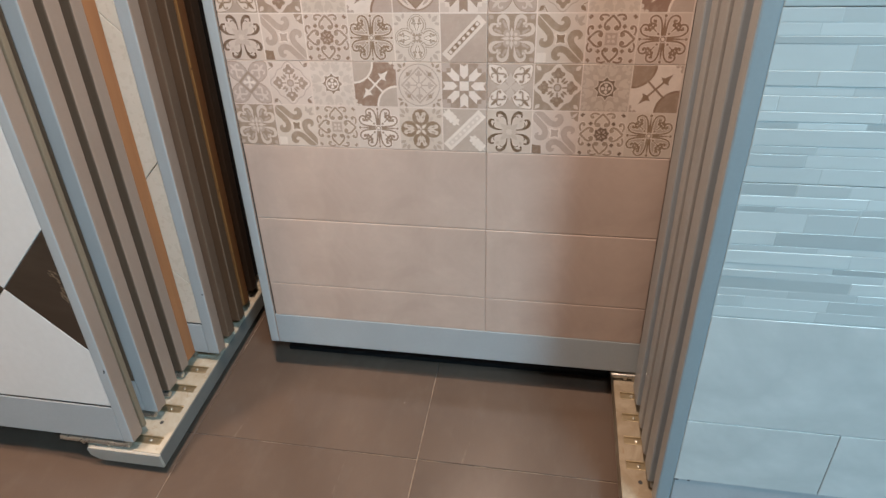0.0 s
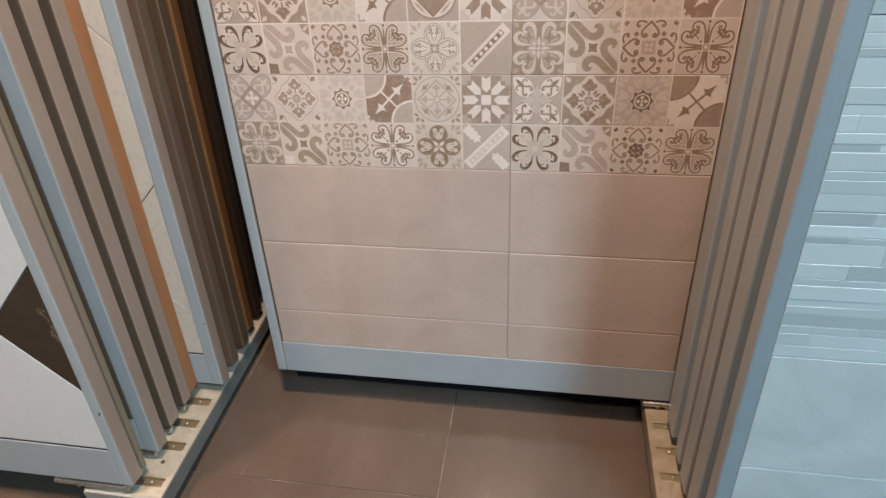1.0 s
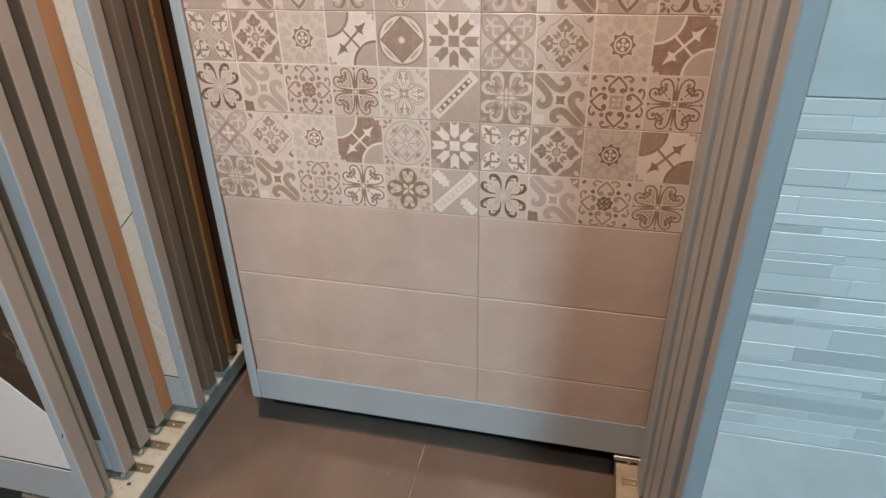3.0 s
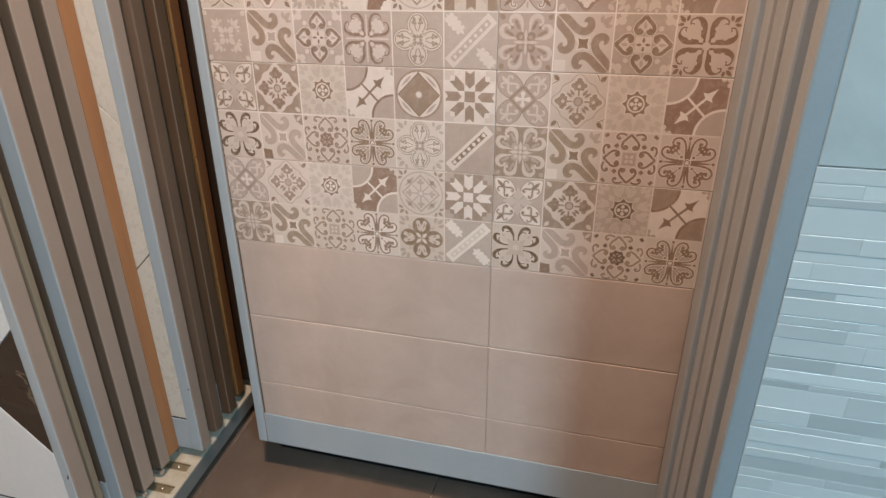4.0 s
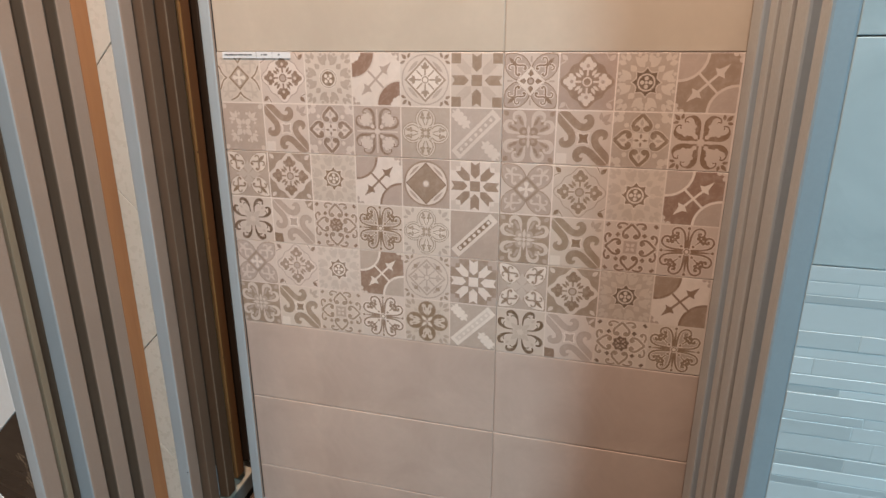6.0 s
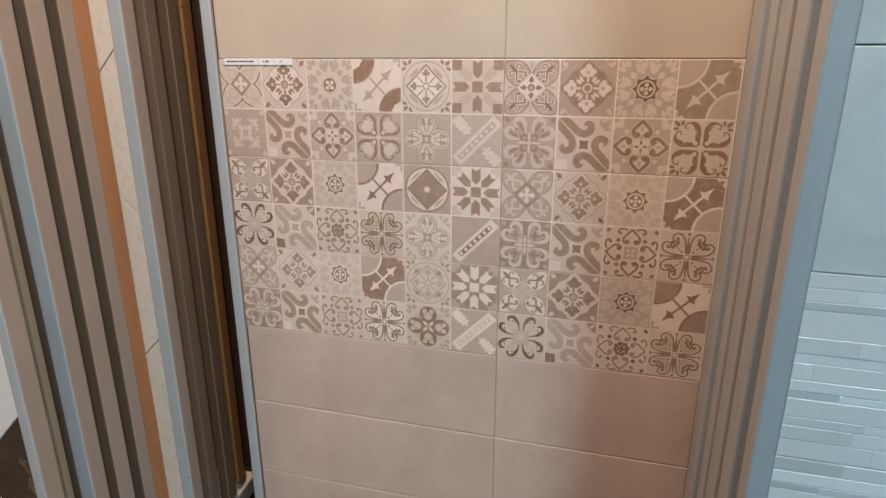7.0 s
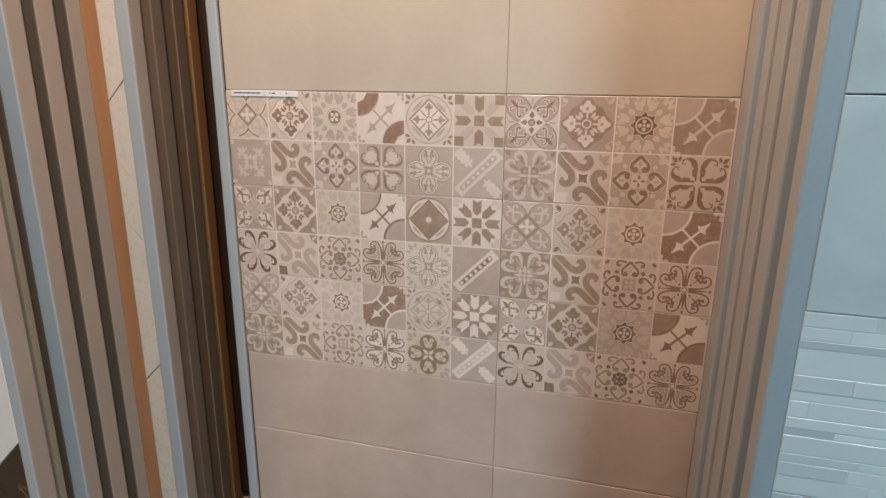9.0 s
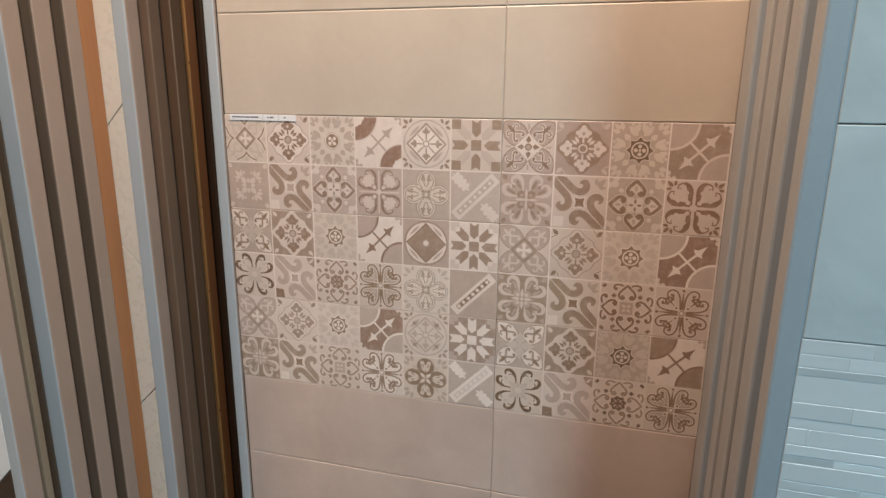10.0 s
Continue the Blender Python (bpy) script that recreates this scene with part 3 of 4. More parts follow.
def star8(p, bg, m, acc):
    """An eight-armed star of swallow-tailed bars round a square."""
    arm = [(.150, 0), (.235, -.088), (.480, -.088), (.420, 0), (.480, .088), (.235, .088)]
    p.around(lambda q: q.poly(arm, m, 3), 4)
    p.around(lambda q: q.poly([(x * .99, y * .92) for x, y in arm], m if acc != 3 else 6, 2), 4, 45)
    p.poly([(-.10, -.10), (.10, -.10), (.10, .10), (-.10, .10)], m, 4)
    for sx in (-1, 1):
        for sy in (-1, 1):
            a, b = sorted((sx * .30, sx * .485))
            c, d = sorted((sy * .30, sy * .485))
            if acc == 3:
                p.poly([(a, c), (b, c), (b, d), (a, d)], acc, 4)
            else:
                x0, x1 = sorted((sx * .38, sx * .485))
                y0, y1 = sorted((sy * .38, sy * .485))
                p.poly([(x0, c), (x1, c), (x1, d), (x0, d)], acc, 4)
                p.poly([(a, y0), (b, y0), (b, y1), (a, y1)], acc, 4)


def comma(q, tone, w, layer=3):
    """A hook that swells at its bend: stem beside the axis, bend at the cell's edge, tip turned back."""
    path = smooth([(.15, .055), (.24, .068), (.33, .080), (.410, .120), (.440, .20), (.395, .275), (.31, .280), (.280, .235)], 4)
    k = len(path)
    left, right = [], []
    for i, c in enumerate(path):
        d = (path[min(i + 1, k - 1)] - path[max(i - 1, 0)]).normalized()
        n = Vector((-d.y, d.x)) * (w / 2) * (.24 + .76 * math.sin(math.pi * min(1, (i / (k - 1)) ** .95)) ** 1.7)
        left.append(c + n)
        right.append(c - n)
    for i in range(k - 1):
        q.poly([tuple(right[i]), tuple(right[i + 1]), tuple(left[i + 1]), tuple(left[i])], tone, layer)
    q.disc(.295, .245, .028, tone, layer, 8)


def fleur_faint(p, bg, m, acc):
    """Four pale sprigs set crosswise, small leaves in the corners."""
    def one(q):
        leaf(q, .07, 0, .25, 0, .06, m, 2)
        leaf(q, .25, 0, .44, 0, .045, m, 2)
        for s in (1, -1):
            leaf(q, .24, .02 * s, .36, .12 * s, .036, m, 2)
            q.disc(.26, .13 * s, .03, m, 2, 8)
        leaf(q, .54, 0, .67, 0, .05, m, 2)
    p.around(one, 4, 45)
    p.around(lambda q: leaf(q, .05, 0, .17, 0, .04, acc, 2), 4)


def petal_curls(p, bg, m, acc):
    """Eight pale curled petals round a rosette."""
    def petal(q):
        comma(q, m, .084)
        leaf(q, .20, .10, .345, .185, .030, acc, 2)
        q.disc(.335, .175, .030, acc, 2, 8)
    p.around(petal, 4, 0, True)
    p.around(lambda q: (q.disc(.135, 0, .082, acc, 4, 12), q.disc(.12, 0, .036, max(acc - 1, 0), 5, 8)), 4, 45)
    p.around(lambda q: leaf(q, .03, 0, .22, 0, .030, m, 5), 4)
    p.disc(0, 0, .036, m, 6, 10)
    p.around(lambda q: (leaf(q, .54, 0, .665, 0, .045, 3 if acc > 2 else 2, 2), leaf(q, .31, 0, .43, 0, .03, acc, 2)), 4, 45)


def hooks(p, bg, m, acc):
    """Eight dark hooks in pairs round a pale flower."""
    def hook(q):
        path = smooth([(.15, .046), (.24, .052), (.325, .075), (.40, .125), (.438, .195), (.415, .262), (.355, .282)], 4)
        k = len(path)
        for i in range(k - 1):
            quad = []
            for j, side in ((i, -1), (i + 1, -1), (i + 1, 1), (i, 1)):
                d = (path[min(j + 1, k - 1)] - path[max(j - 1, 0)]).normalized()
                w = .020 + .052 * math.sin(math.pi * min(1, j / (k - 1)) ** 1.5)
                quad.append(tuple(path[j] + Vector((-d.y, d.x)) * side * w / 2))
            q.poly(quad, m, 3)
        q.disc(.352, .268, .026, m, 3, 8)
        q.stroke(smooth([(.29, .075), (.335, .115), (.35, .165), (.325, .20)], 3), .022, m, 2)
    p.around(hook, 4, 0, True)
    p.around(lambda q: (leaf(q, .05, 0, .27, 0, .055, 6, 1), leaf(q, .32, 0, .42, 0, .03, 6, 1)), 4, 45)
    p.around(lambda q: leaf(q, .05, 0, .20, 0, .045, 6, 1), 4, 0)


def s_curls(p, bg, m, acc):
    """Fat commas in pairs beside a diagonal band, a small square in the middle."""
    path = [(-.455, .463), (-.30, .318), (-.17, .195), (-.05, .140), (.07, .148), (.155, .22), (.178, .32), (.145, .405), (.075, .438), (.005, .405), (-.012, .345), (.035, .352), (.055, .315), (.02, .272), (-.045, .275), (-.115, .325), (-.22, .425), (-.285, .472), (-.40, .482)]
    fat = [tuple(v) for v in smooth(path + [path[0]], 3)[:-1]]
    rim = max(bg - 1, 0)
    for grow, tone, layer in ((1.0, m, 3),):
        for f in (lambda x, y: (x, y), lambda x, y: (-x, -y), lambda x, y: (-y, -x), lambda x, y: (y, x)):
            p.poly([f(x, y) for x, y in fat], tone, layer)
    p.stroke([(-.47, .47), (.47, -.47)], .105, rim, 1)
    p.stroke([(-.47, .47), (.47, -.47)], .075, bg, 2)
    c = .118
    p.poly([(-c, -c), (0, -c * .78), (c, -c), (c * .78, 0), (c, c), (0, c * .78), (-c, c), (-c * .78, 0)], rim, 3)
    c = .088
    p.poly([(-c, -c), (0, -c * .78), (c, -c), (c * .78, 0), (c, c), (0, c * .78), (-c, c), (-c * .78, 0)], 4 if m > 2 and acc != 1 else 2, 4)
    if acc > 3:
        p.poly([(-.485, -.485), (-.27, -.485), (-.285, -.37), (-.29, -.29), (-.37, -.285), (-.485, -.27)], acc, 4)
        p.poly([(.485, .485), (.30, .485), (.32, .41), (.34, .385), (.345, .34), (.385, .335), (.42, .30), (.485, .27)], 3, 4)
        p.around(lambda q: leaf(q, .50, 0, .66, 0, .03, 1, 5), 1, 45)
    else:
        p.poly([(-.475, -.475), (-.28, -.475), (-.28, -.28), (-.475, -.28)], 0 if bg == 1 else 1, 4)
        p.around(lambda q: (leaf(q, .44, 0, .64, 0, .05, 2, 4), leaf(q, .44, .03, .54, .13, .035, 2, 4), leaf(q, .44, -.03, .54, -.13, .035, 2, 4)), 1, 45)


def spade_line(q, w, m, fill, k=1.0):
    """An outlined spade with its tip outward and two volutes."""
    pts = [(.455, 0), (.375, .075), (.315, .130), (.245, .148), (.190, .115), (.195, .060), (.235, .058)]
    if fill is not None:
        q.poly([(.455, 0), (.375, .075), (.315, .130), (.245, .148), (.190, .115), (.215, .0), (.190, -.115), (.245, -.148), (.315, -.130), (.375, -.075)][::-1], fill, 2)
    for s in (1, -1):
        q.stroke(smooth([(.30 + (x - .30) * k, y * s * k) for x, y in pts], 4), w, m, 3)
        q.disc(.30 + (.232 - .30) * k, .085 * s * k, .036 * k, m, 3, 10)


def spades(p, bg, m, acc):
    """Four spades with their tips outward and a small dashed cross."""
    def arm(q):
        spade_line(q, .062, m, acc, 1.0)
        leaf(q, .25, 0, .375, 0, .030, bg, 3)
    p.around(arm, 4)
    p.poly([(-.135, -.135), (.135, -.135), (.135, .135), (-.135, .135)], max(bg - 1, 0), 2)
    p.around(lambda q: leaf(q, .028, 0, .125, 0, .022, m, 4), 4, 0)
    p.around(lambda q: (q.disc(.37, 0, .045, acc, 2, 8), q.disc(.54, .0, .07, acc, 1, 10), q.disc(.60, .09, .06, acc, 1, 10), q.disc(.60, -.09, .06, acc, 1, 10)), 4, 45)


def scroll_hearts(p, bg, m, acc):
    """Outlined spades, corner scrolls and a star in the middle."""
    p.around(lambda q: spade_line(q, .046, m, None, 1.0), 4)

    def scroll(q):
        q.stroke(smooth([(.44, .075), (.465, .14), (.455, .22), (.40, .25), (.365, .215), (.39, .185)], 3), .040, m, 3)
        q.disc(.392, .205, .026, m, 3, 8)
    p.around(scroll, 4, 0, True)
    dark = acc if acc > 3 else m
    p.around(lambda q: q.poly([(.305, -.036), (.375, -.036), (.375, .036), (.305, .036)], dark, 3), 4, 45)
    p.around(lambda q: q.poly([(.575, -.040), (.635, -.040), (.635, .040), (.575, .040)], dark, 3), 4, 45)
    k = 16
    if acc > 3:
        p.poly([((.170 if i % 2 == 0 else .135) * math.cos(2 * math.pi * (i + .5) / k), (.170 if i % 2 == 0 else .135) * math.sin(2 * math.pi * (i + .5) / k)) for i in range(k)], acc, 2)
        p.around(lambda q: leaf(q, .03, 0, .12, 0, .022, 2, 3), 4, 45)
        p.around(lambda q: q.disc(.085, 0, .018, 2, 3, 6), 4, 0)
    else:
        p.poly([(-.12, -.12), (.12, -.12), (.12, .12), (-.12, .12)], 1 if bg != 1 else 2, 2)
        p.around(lambda q: leaf(q, .02, 0, .11, 0, .03, bg, 3), 4, 45)


def clover(p, bg, m, acc):
    """Four heart-shaped petals outlined with volutes, stems crossing between them."""
    def half(q):
        q.stroke(smooth([(.03, .022), (.12, .034), (.22, .042), (.33, .062), (.415, .11), (.448, .19), (.41, .265), (.335, .275), (.295, .22), (.325, .17), (.372, .185)], 4), .036, m, 3)
        q.disc(.352, .205, .026, m, 3, 8)
    p.around(half, 4, 0, True)

    def fill(q):
        q.poly([(.05, 0), (.16, -.10), (.30, -.20), (.42, -.19), (.47, -.08), (.43, 0), (.47, .08), (.42, .19), (.30, .20), (.16, .10)], acc, 1)
        for x, y, r in ((.385, 0, .040), (.315, .062, .036), (.315, -.062, .036), (.31, 0, .036)):
            q.disc(x, y, r, m, 3, 8)
        q.stroke([(.20, 0), (.31, 0)], .022, m, 3)
        q.disc(.145, 0, .026, m, 3, 8)
    p.around(fill, 4, 45)
    p.around(lambda q: (leaf(q, .03, 0, .44, 0, .022, m, 4), q.disc(.445, 0, .030, m, 4, 10)), 4)
    p.disc(0, 0, .056, m, 5, 12)
    p.disc(0, 0, .036, 0, 6, 10)


def clover_full(p, bg, m, acc):
    """Four petals of dark swelling curls round pale scalloped flowers."""
    def half(q):
        path = smooth([(.055, .036), (.15, .064), (.25, .072), (.35, .085), (.425, .140), (.440, .215), (.405, .282), (.345, .285), (.325, .245)], 4)
        k = len(path)
        for i in range(k - 1):
            quad = []
            for j, side in ((i, -1), (i + 1, -1), (i + 1, 1), (i, 1)):
                d = (path[min(j + 1, k - 1)] - path[max(j - 1, 0)]).normalized()
                f = j / (k - 1)
                w = .026 + (.078 if bg == 1 else .034) * math.sin(math.pi * min(1, f / .62)) if f < .62 else .026
                quad.append(tuple(path[j] + Vector((-d.y, d.x)) * side * w / 2))
            q.poly(quad, m, 2)
        q.disc(.345, .250, .024, m, 2, 8)
    p.around(half, 4, 0, True)

    def flower(q):
        for x, y, r in ((.325, 0, .078), (.400, .036, .038), (.400, -.036, .038), (.365, .094, .040), (.365, -.094, .040), (.288, .098, .040), (.288, -.098, .040), (.240, .04, .036), (.240, -.04, .036)):
            q.disc(x, y, r, acc, 3, 12)
        q.disc(.135, 0, .040, acc, 4, 10)
        if bg == 1:
            leaf(q, .53, 0, .67, 0, .035, m, 3)
            leaf(q, .52, .03, .58, .12, .028, m, 3)
            leaf(q, .52, -.03, .58, -.12, .028, m, 3)
    p.around(flower, 4, 45)
    p.around(lambda q: q.stroke([(.03, 0), (.43, 0)], .026, acc, 3), 4)
    p.disc(0, 0, .055, acc, 5, 12)


def quatrefoil(p, bg, m, acc):
    """Four round lobes, each with a pair of leaves, in a double outline."""
    if m > 3:
        p.around(lambda q: q.disc(.272, 0, .198, 3, 1, 22), 4)
        p.around(lambda q: q.disc(.272, 0, .180, m, 2, 22), 4)

        def pair(q):
            for k in (1, -1):
                leaf(q, .145, .016 * k, .390, .072 * k, .054, 1, 4)
                q.disc(.352, .074 * k, .050, 1, 4, 10)
                leaf(q, .24, .045 * k, .34, .070 * k, .014, 3, 5)
        p.around(pair, 4)
        p.around(lambda q: (leaf(q, .05, 0, .17, 0, .030, 0, 4), leaf(q, .30, 0, .42, 0, .04, 6, 1), leaf(q, .46, .05, .60, .13, .04, 2, 1), leaf(q, .46, -.05, .60, -.13, .04, 2, 1), leaf(q, .50, 0, .66, 0, .04, 2, 1)), 4, 45)
        p.around(lambda q: leaf(q, .0, 0, .20, 0, .016, m, 5), 4)
        return
    edge = min(acc + 2, 3)
    for r, tone, layer in ((.205, edge, 1), (.190, acc, 1.3), (.162, m, 2), (.142, acc, 3)):
        p.around(lambda q: (q.disc(.262, 0, r, tone, layer, 20), q.disc(.305, 0, r * .86, tone, layer, 18)), 4)
    p.disc(0, 0, .16, acc, 3, 14)

    def bloom(q):
        for k in (1, -1):
            q.stroke([(.150, .014 * k), (.225, .042 * k), (.29, .060 * k)], .020, m, 4)
            for x, y, r in ((.345, .058, .030), (.300, .088, .027), (.292, .036, .025)):
                q.disc(x, y * k, r, m, 4, 8)
            leaf(q, .33, .058 * k, .405, .066 * k, .026, m, 4)
    p.around(bloom, 4)
    p.around(lambda q: (leaf(q, .03, 0, .185, 0, .034, m, 4), q.disc(.13, 0, .018, acc, 5, 6)), 4, 45)
    p.around(lambda q: leaf(q, .03, 0, .10, 0, .022, m, 4), 4)

    def corner(q):
        leaf(q, .47, 0, .64, 0, .045, 2, 2)
        leaf(q, .48, .06, .56, .17, .03, 2, 2)
        leaf(q, .48, -.06, .56, -.17, .03, 2, 2)
    p.around(corner, 4, 45)


def band(p, half, width, tone, layer):
    a, b = half * .7071, width * .7071
    p.poly([(-a + b, -a - b), (a + b, a - b), (a - b, a + b), (-a - b, -a + b)], tone, layer)


def bead_band(p, bg, m, acc):
    """A pale diagonal band with a row of beads."""
    band(p, .560, .112, acc, 1)
    band(p, .450, .050, m, 2)
    for i in range(7):
        t = (-.40 + .1333 * i) * .7071
        p.disc(t, t, .038, acc, 3, 10)


def bead_band_leaf(p, bg, m, acc):
    """The same band with lobed leaves in the free corners."""
    band(p, .565, .118, acc, 1)
    band(p, .480, .056, acc + 1, 2)
    for i in range(7):
        t = (-.40 + .1333 * i) * .7071
        p.disc(t, t, .034, acc, 3, 10)

    def oak(q):
        leaf(q, .16, 0, .66, 0, .060, acc, 2)
        for x, r in ((.27, .040), (.37, .052), (.47, .052), (.56, .046)):
            for s in (1, -1):
                q.disc(x, .058 * s, r, acc, 2, 10)
    p.around(oak, 2, 135)


# per cell: motif, ground tone, motif tone, accent tone; rows from the top
CELLS = [
    [(lattice_square, 1, 4, 1), (medallion, 1, 4, 0), (oct_ring, 1, 4, 2), (quarter, 0, 2, 7), (circle_cross, 1, 3, 1), (star8, 1, 3, 3), (lattice, 1, 4, 2), (medallion, 2, 0, 3), (oct_star, 2, 5, 1), (quarter, 3, 1, 2)],
    [(fleur_faint, 2, 1, 1), (s_curls, 1, 3, 1), (spades, 2, 4, 1), (clover_full, 2, 4, 1), (quatrefoil, 2, 3, 1), (bead_band_leaf, 2, 2, 1), (petal_curls, 2, 1, 3), (s_curls, 1, 3, 2), (spades, 2, 4, 1), (clover_full, 1, 4, 1)],
    [(four_fleur, 2, 4, 0), (medallion, 3, 4, 1), (oct_star, 1, 4, 6), (quarter, 0, 4, 2), (circle_diamond, 2, 3, 0), (star8, 0, 3, 1), (lattice_square, 1, 3, 2), (medallion, 1, 3, 1), (oct_star, 1, 4, 6), (quarter, 7, 0, 2)],
    [(hooks, 1, 5, 2), (s_curls, 1, 2, 4), (scroll_hearts, 1, 3, 4), (clover, 1, 4, 2), (quatrefoil, 1, 3, 1), (bead_band, 2, 4, 0), (petal_curls, 3, 1, 2), (s_curls, 1, 3, 2), (scroll_hearts, 1, 4, 2), (clover, 1, 4, 1)],
    [(lattice_square, 1, 3, 2), (medallion, 1, 3, 1), (oct_star, 1, 4, 6), (quarter, 7, 0, 2), (circle_cross, 1, 2, 1), (star8, 3, 0, 2), (four_fleur, 2, 4, 0), (medallion, 3, 4, 1), (oct_star, 2, 5, 6), (quarter, 0, 4, 3)],
    [(petal_curls, 3, 1, 2), (s_curls, 1, 3, 2), (scroll_hearts, 1, 3, 1), (clover, 1, 4, 0), (quatrefoil, 1, 4, 0), (bead_band_leaf, 2, 2, 0), (hooks, 1, 5, 2), (s_curls, 1, 2, 4), (scroll_hearts, 1, 3, 5), (clover, 1, 4, 2)],
]


def cell_mesh(draw, bg, m, acc, size, x_min=-0.5):
    """The print of one cell as thin layers on the glaze: the ground, then the shapes, a few thousandths of a millimetre apart."""
    p = Print()
    e = 0.488
    p.poly([(-e, -e), (e, -e), (e, e), (-e, e)], bg, 0)
    Print.rim_of = bg
    draw(p, bg, m, acc)
    verts, faces, mats, boxes = [], [], [], []
    for pts, tone, layer in sorted(p.shapes, key=lambda sh: sh[2]):
        inside = all(max(abs(x), abs(y)) <= e and x >= x_min for x, y in pts)
        if not inside:
            pts = clip_poly(pts, max(-e, x_min), e, -e, e)
            if not pts:
                continue
        area = sum(pts[i - 1][0] * pts[i][1] - pts[i][0] * pts[i - 1][1] for i in range(len(pts)))
        if area < 0:
            pts = pts[::-1]
        xs, ys = [q[0] for q in pts], [q[1] for q in pts]
        box = (min(xs), max(xs), min(ys), max(ys))
        level = 1 + max((lv for b, lv in boxes if b[0] < box[1] and b[1] > box[0] and b[2] < box[3] and b[3] > box[2]), default=0)
        boxes.append((box, level))
        base = len(verts)
        verts += [(x * size, -0.00008 - 0.000003 * level, y * size) for x, y in pts]
        faces.append(tuple(range(base, base + len(pts))))
        mats.append(tone)
    me = bpy.data.meshes.new("printed_motif")
    me.from_pydata(verts, [], faces)
    for t in TONES:
        me.materials.append(t)
    me.polygons.foreach_set("material_index", mats)
    me.update()
    return me


# ---------------------------------------------------------------- the middle panel with the patterned tiles
G, J, K = 0.10, 0.0003, 0.0006
mid, mv = display_panel(-0.028, 1.032, -0.002, "grey framed display panel of beige tiles with a patterned band", stile=0.027, rail=0.098)
# A black strip draws the shadow line between stile and tiles.
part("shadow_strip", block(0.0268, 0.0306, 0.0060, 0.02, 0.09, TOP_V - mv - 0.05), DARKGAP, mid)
U = 0.028
rows = [(-0.508, -0.4), (-0.4, -0.2), (-0.2, 0.0), (0.6, 0.8), (0.8, 1.0), (1.0, 1.2), (1.2, 1.368)]
for va, vb in rows:
    for ua, ub in ((0.003, 0.6), (0.6, 1.003)):
        part("wall_tile", slab(rect(ub - ua - 2 * J, vb - va - 2 * J), 0.010, 0.0020), CREAMBEIGE if va > 0.5 else BEIGE, mid, at=(U + ua + J, 0.002 + random.uniform(-0.0002, 0.0002), va + J - mv))
for r in range(3):
    vb = 0.6 - 0.2 * r
    for c0, c1 in ((0, 6), (6, 10)):
        ua, ub = c0 * G + (0.003 if c0 == 0 else 0), c1 * G + (0.003 if c1 == 10 else 0)
        tile = part("patterned_tile", slab(rect(ub - ua - 2 * K, 0.2 - 2 * K), 0.010, 0.0009), TONES[0], mid, at=(U + ua + K, 0.002, vb - 0.2 + K - mv))
        for rr in range(2):
            for c in range(c0, c1):
                draw, bg, m, acc = CELLS[2 * r + rr][c]
                cm = cell_mesh(draw, bg, m, acc, G, -0.47 if c == 0 else -0.5)
                part("printed_motif", cm, None, tile, at=((c + 0.5) * G - ua - K, 0, 0.2 - (rr + 0.5) * G - K))
label = tagged(new("price_label"), "narrow white paper label with small print on the tiles", "label")
label.matrix_world = RACK @ Matrix.Translation((0.017, -0.0015, 0.588))
part("paper_strip", slab(rect(0.154, 0.0125), 0.0008, 0.0002), PAPER, label)
for x0, x1 in ((0.006, 0.014), (0.0155, 0.026), (0.0275, 0.034), (0.036, 0.048), (0.0495, 0.057), (0.0585, 0.068), (0.089, 0.092), (0.0945, 0.103), (0.127, 0.131)):
    part("print_bar", slab(rect(x1 - x0, 0.0027), 0.0004, 0.0001), INK, label, at=(x0, -0.0003, 0.0055))
part("rule", slab(rect(0.0005, 0.010), 0.0004, 0.0001), INK, label, at=(0.078, -0.0002, 0.0015))
part("rule", slab(rect(0.0005, 0.010), 0.0004, 0.0001), INK, label, at=(0.114, -0.0002, 0.0015))

# ---------------------------------------------------------------- rack on the left
GROUP_L, GROUP_R = "display panels in the left rack", "display panels in the right rack"


def diamond_tiles(top, v0, u0, u1, va, vb, stile, cu, cv, half, mats, gap=0.0009):
    """Square tiles laid on their points, cut by the frame. (cu, cv): a corner where four meet; mats: the two alternating surfaces."""
    for i in range(-6, 7):
        for j in range(-6, 7):
            x, z = cu + (i + j) * half, cv + (i - j + 1) * half
            d = half - gap
            out = clip_poly([(x, z - d), (x + d, z), (x, z + d), (x - d, z)], u0 + stile, u1 - stile, va, vb)
            if len(out) < 3:
                continue
            local = [(px - u0, pz - v0) for px, pz in out]
            part("diamond_tile", slab(local, 0.010, 0.0010), mats[(i + j) % 2] if len(mats) > 1 else mats[0], top, at=(0, 0.0015, 0))


p0, v0 = display_panel(-1.26, -0.230, -0.385, "grey framed display panel with white and dark brown diamond tiles", thick=0.0390, stile=0.028, rail=0.112, group=GROUP_L, backing=False)
w0 = 1.03
part("back_panel", block(0.002, w0 - 0.004, 0.0477, 0.062, 0.004, TOP_V - v0 - 0.004, 0.002), OLIVEEDGE, p0)
part("tile_bed", block(0.027, w0 - 0.027, 0.012, 0.035, 0.110, TOP_V - v0 - 0.049), FILLER, p0)
part("frame_joint", block(0.004, w0 - 0.030, 0.0392, 0.0475, 0.006, TOP_V - v0 - 0.01), DARKGAP, p0)
# Black filling in place of the shade in the gap above the rail.
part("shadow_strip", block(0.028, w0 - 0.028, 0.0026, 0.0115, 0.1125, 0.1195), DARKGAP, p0)
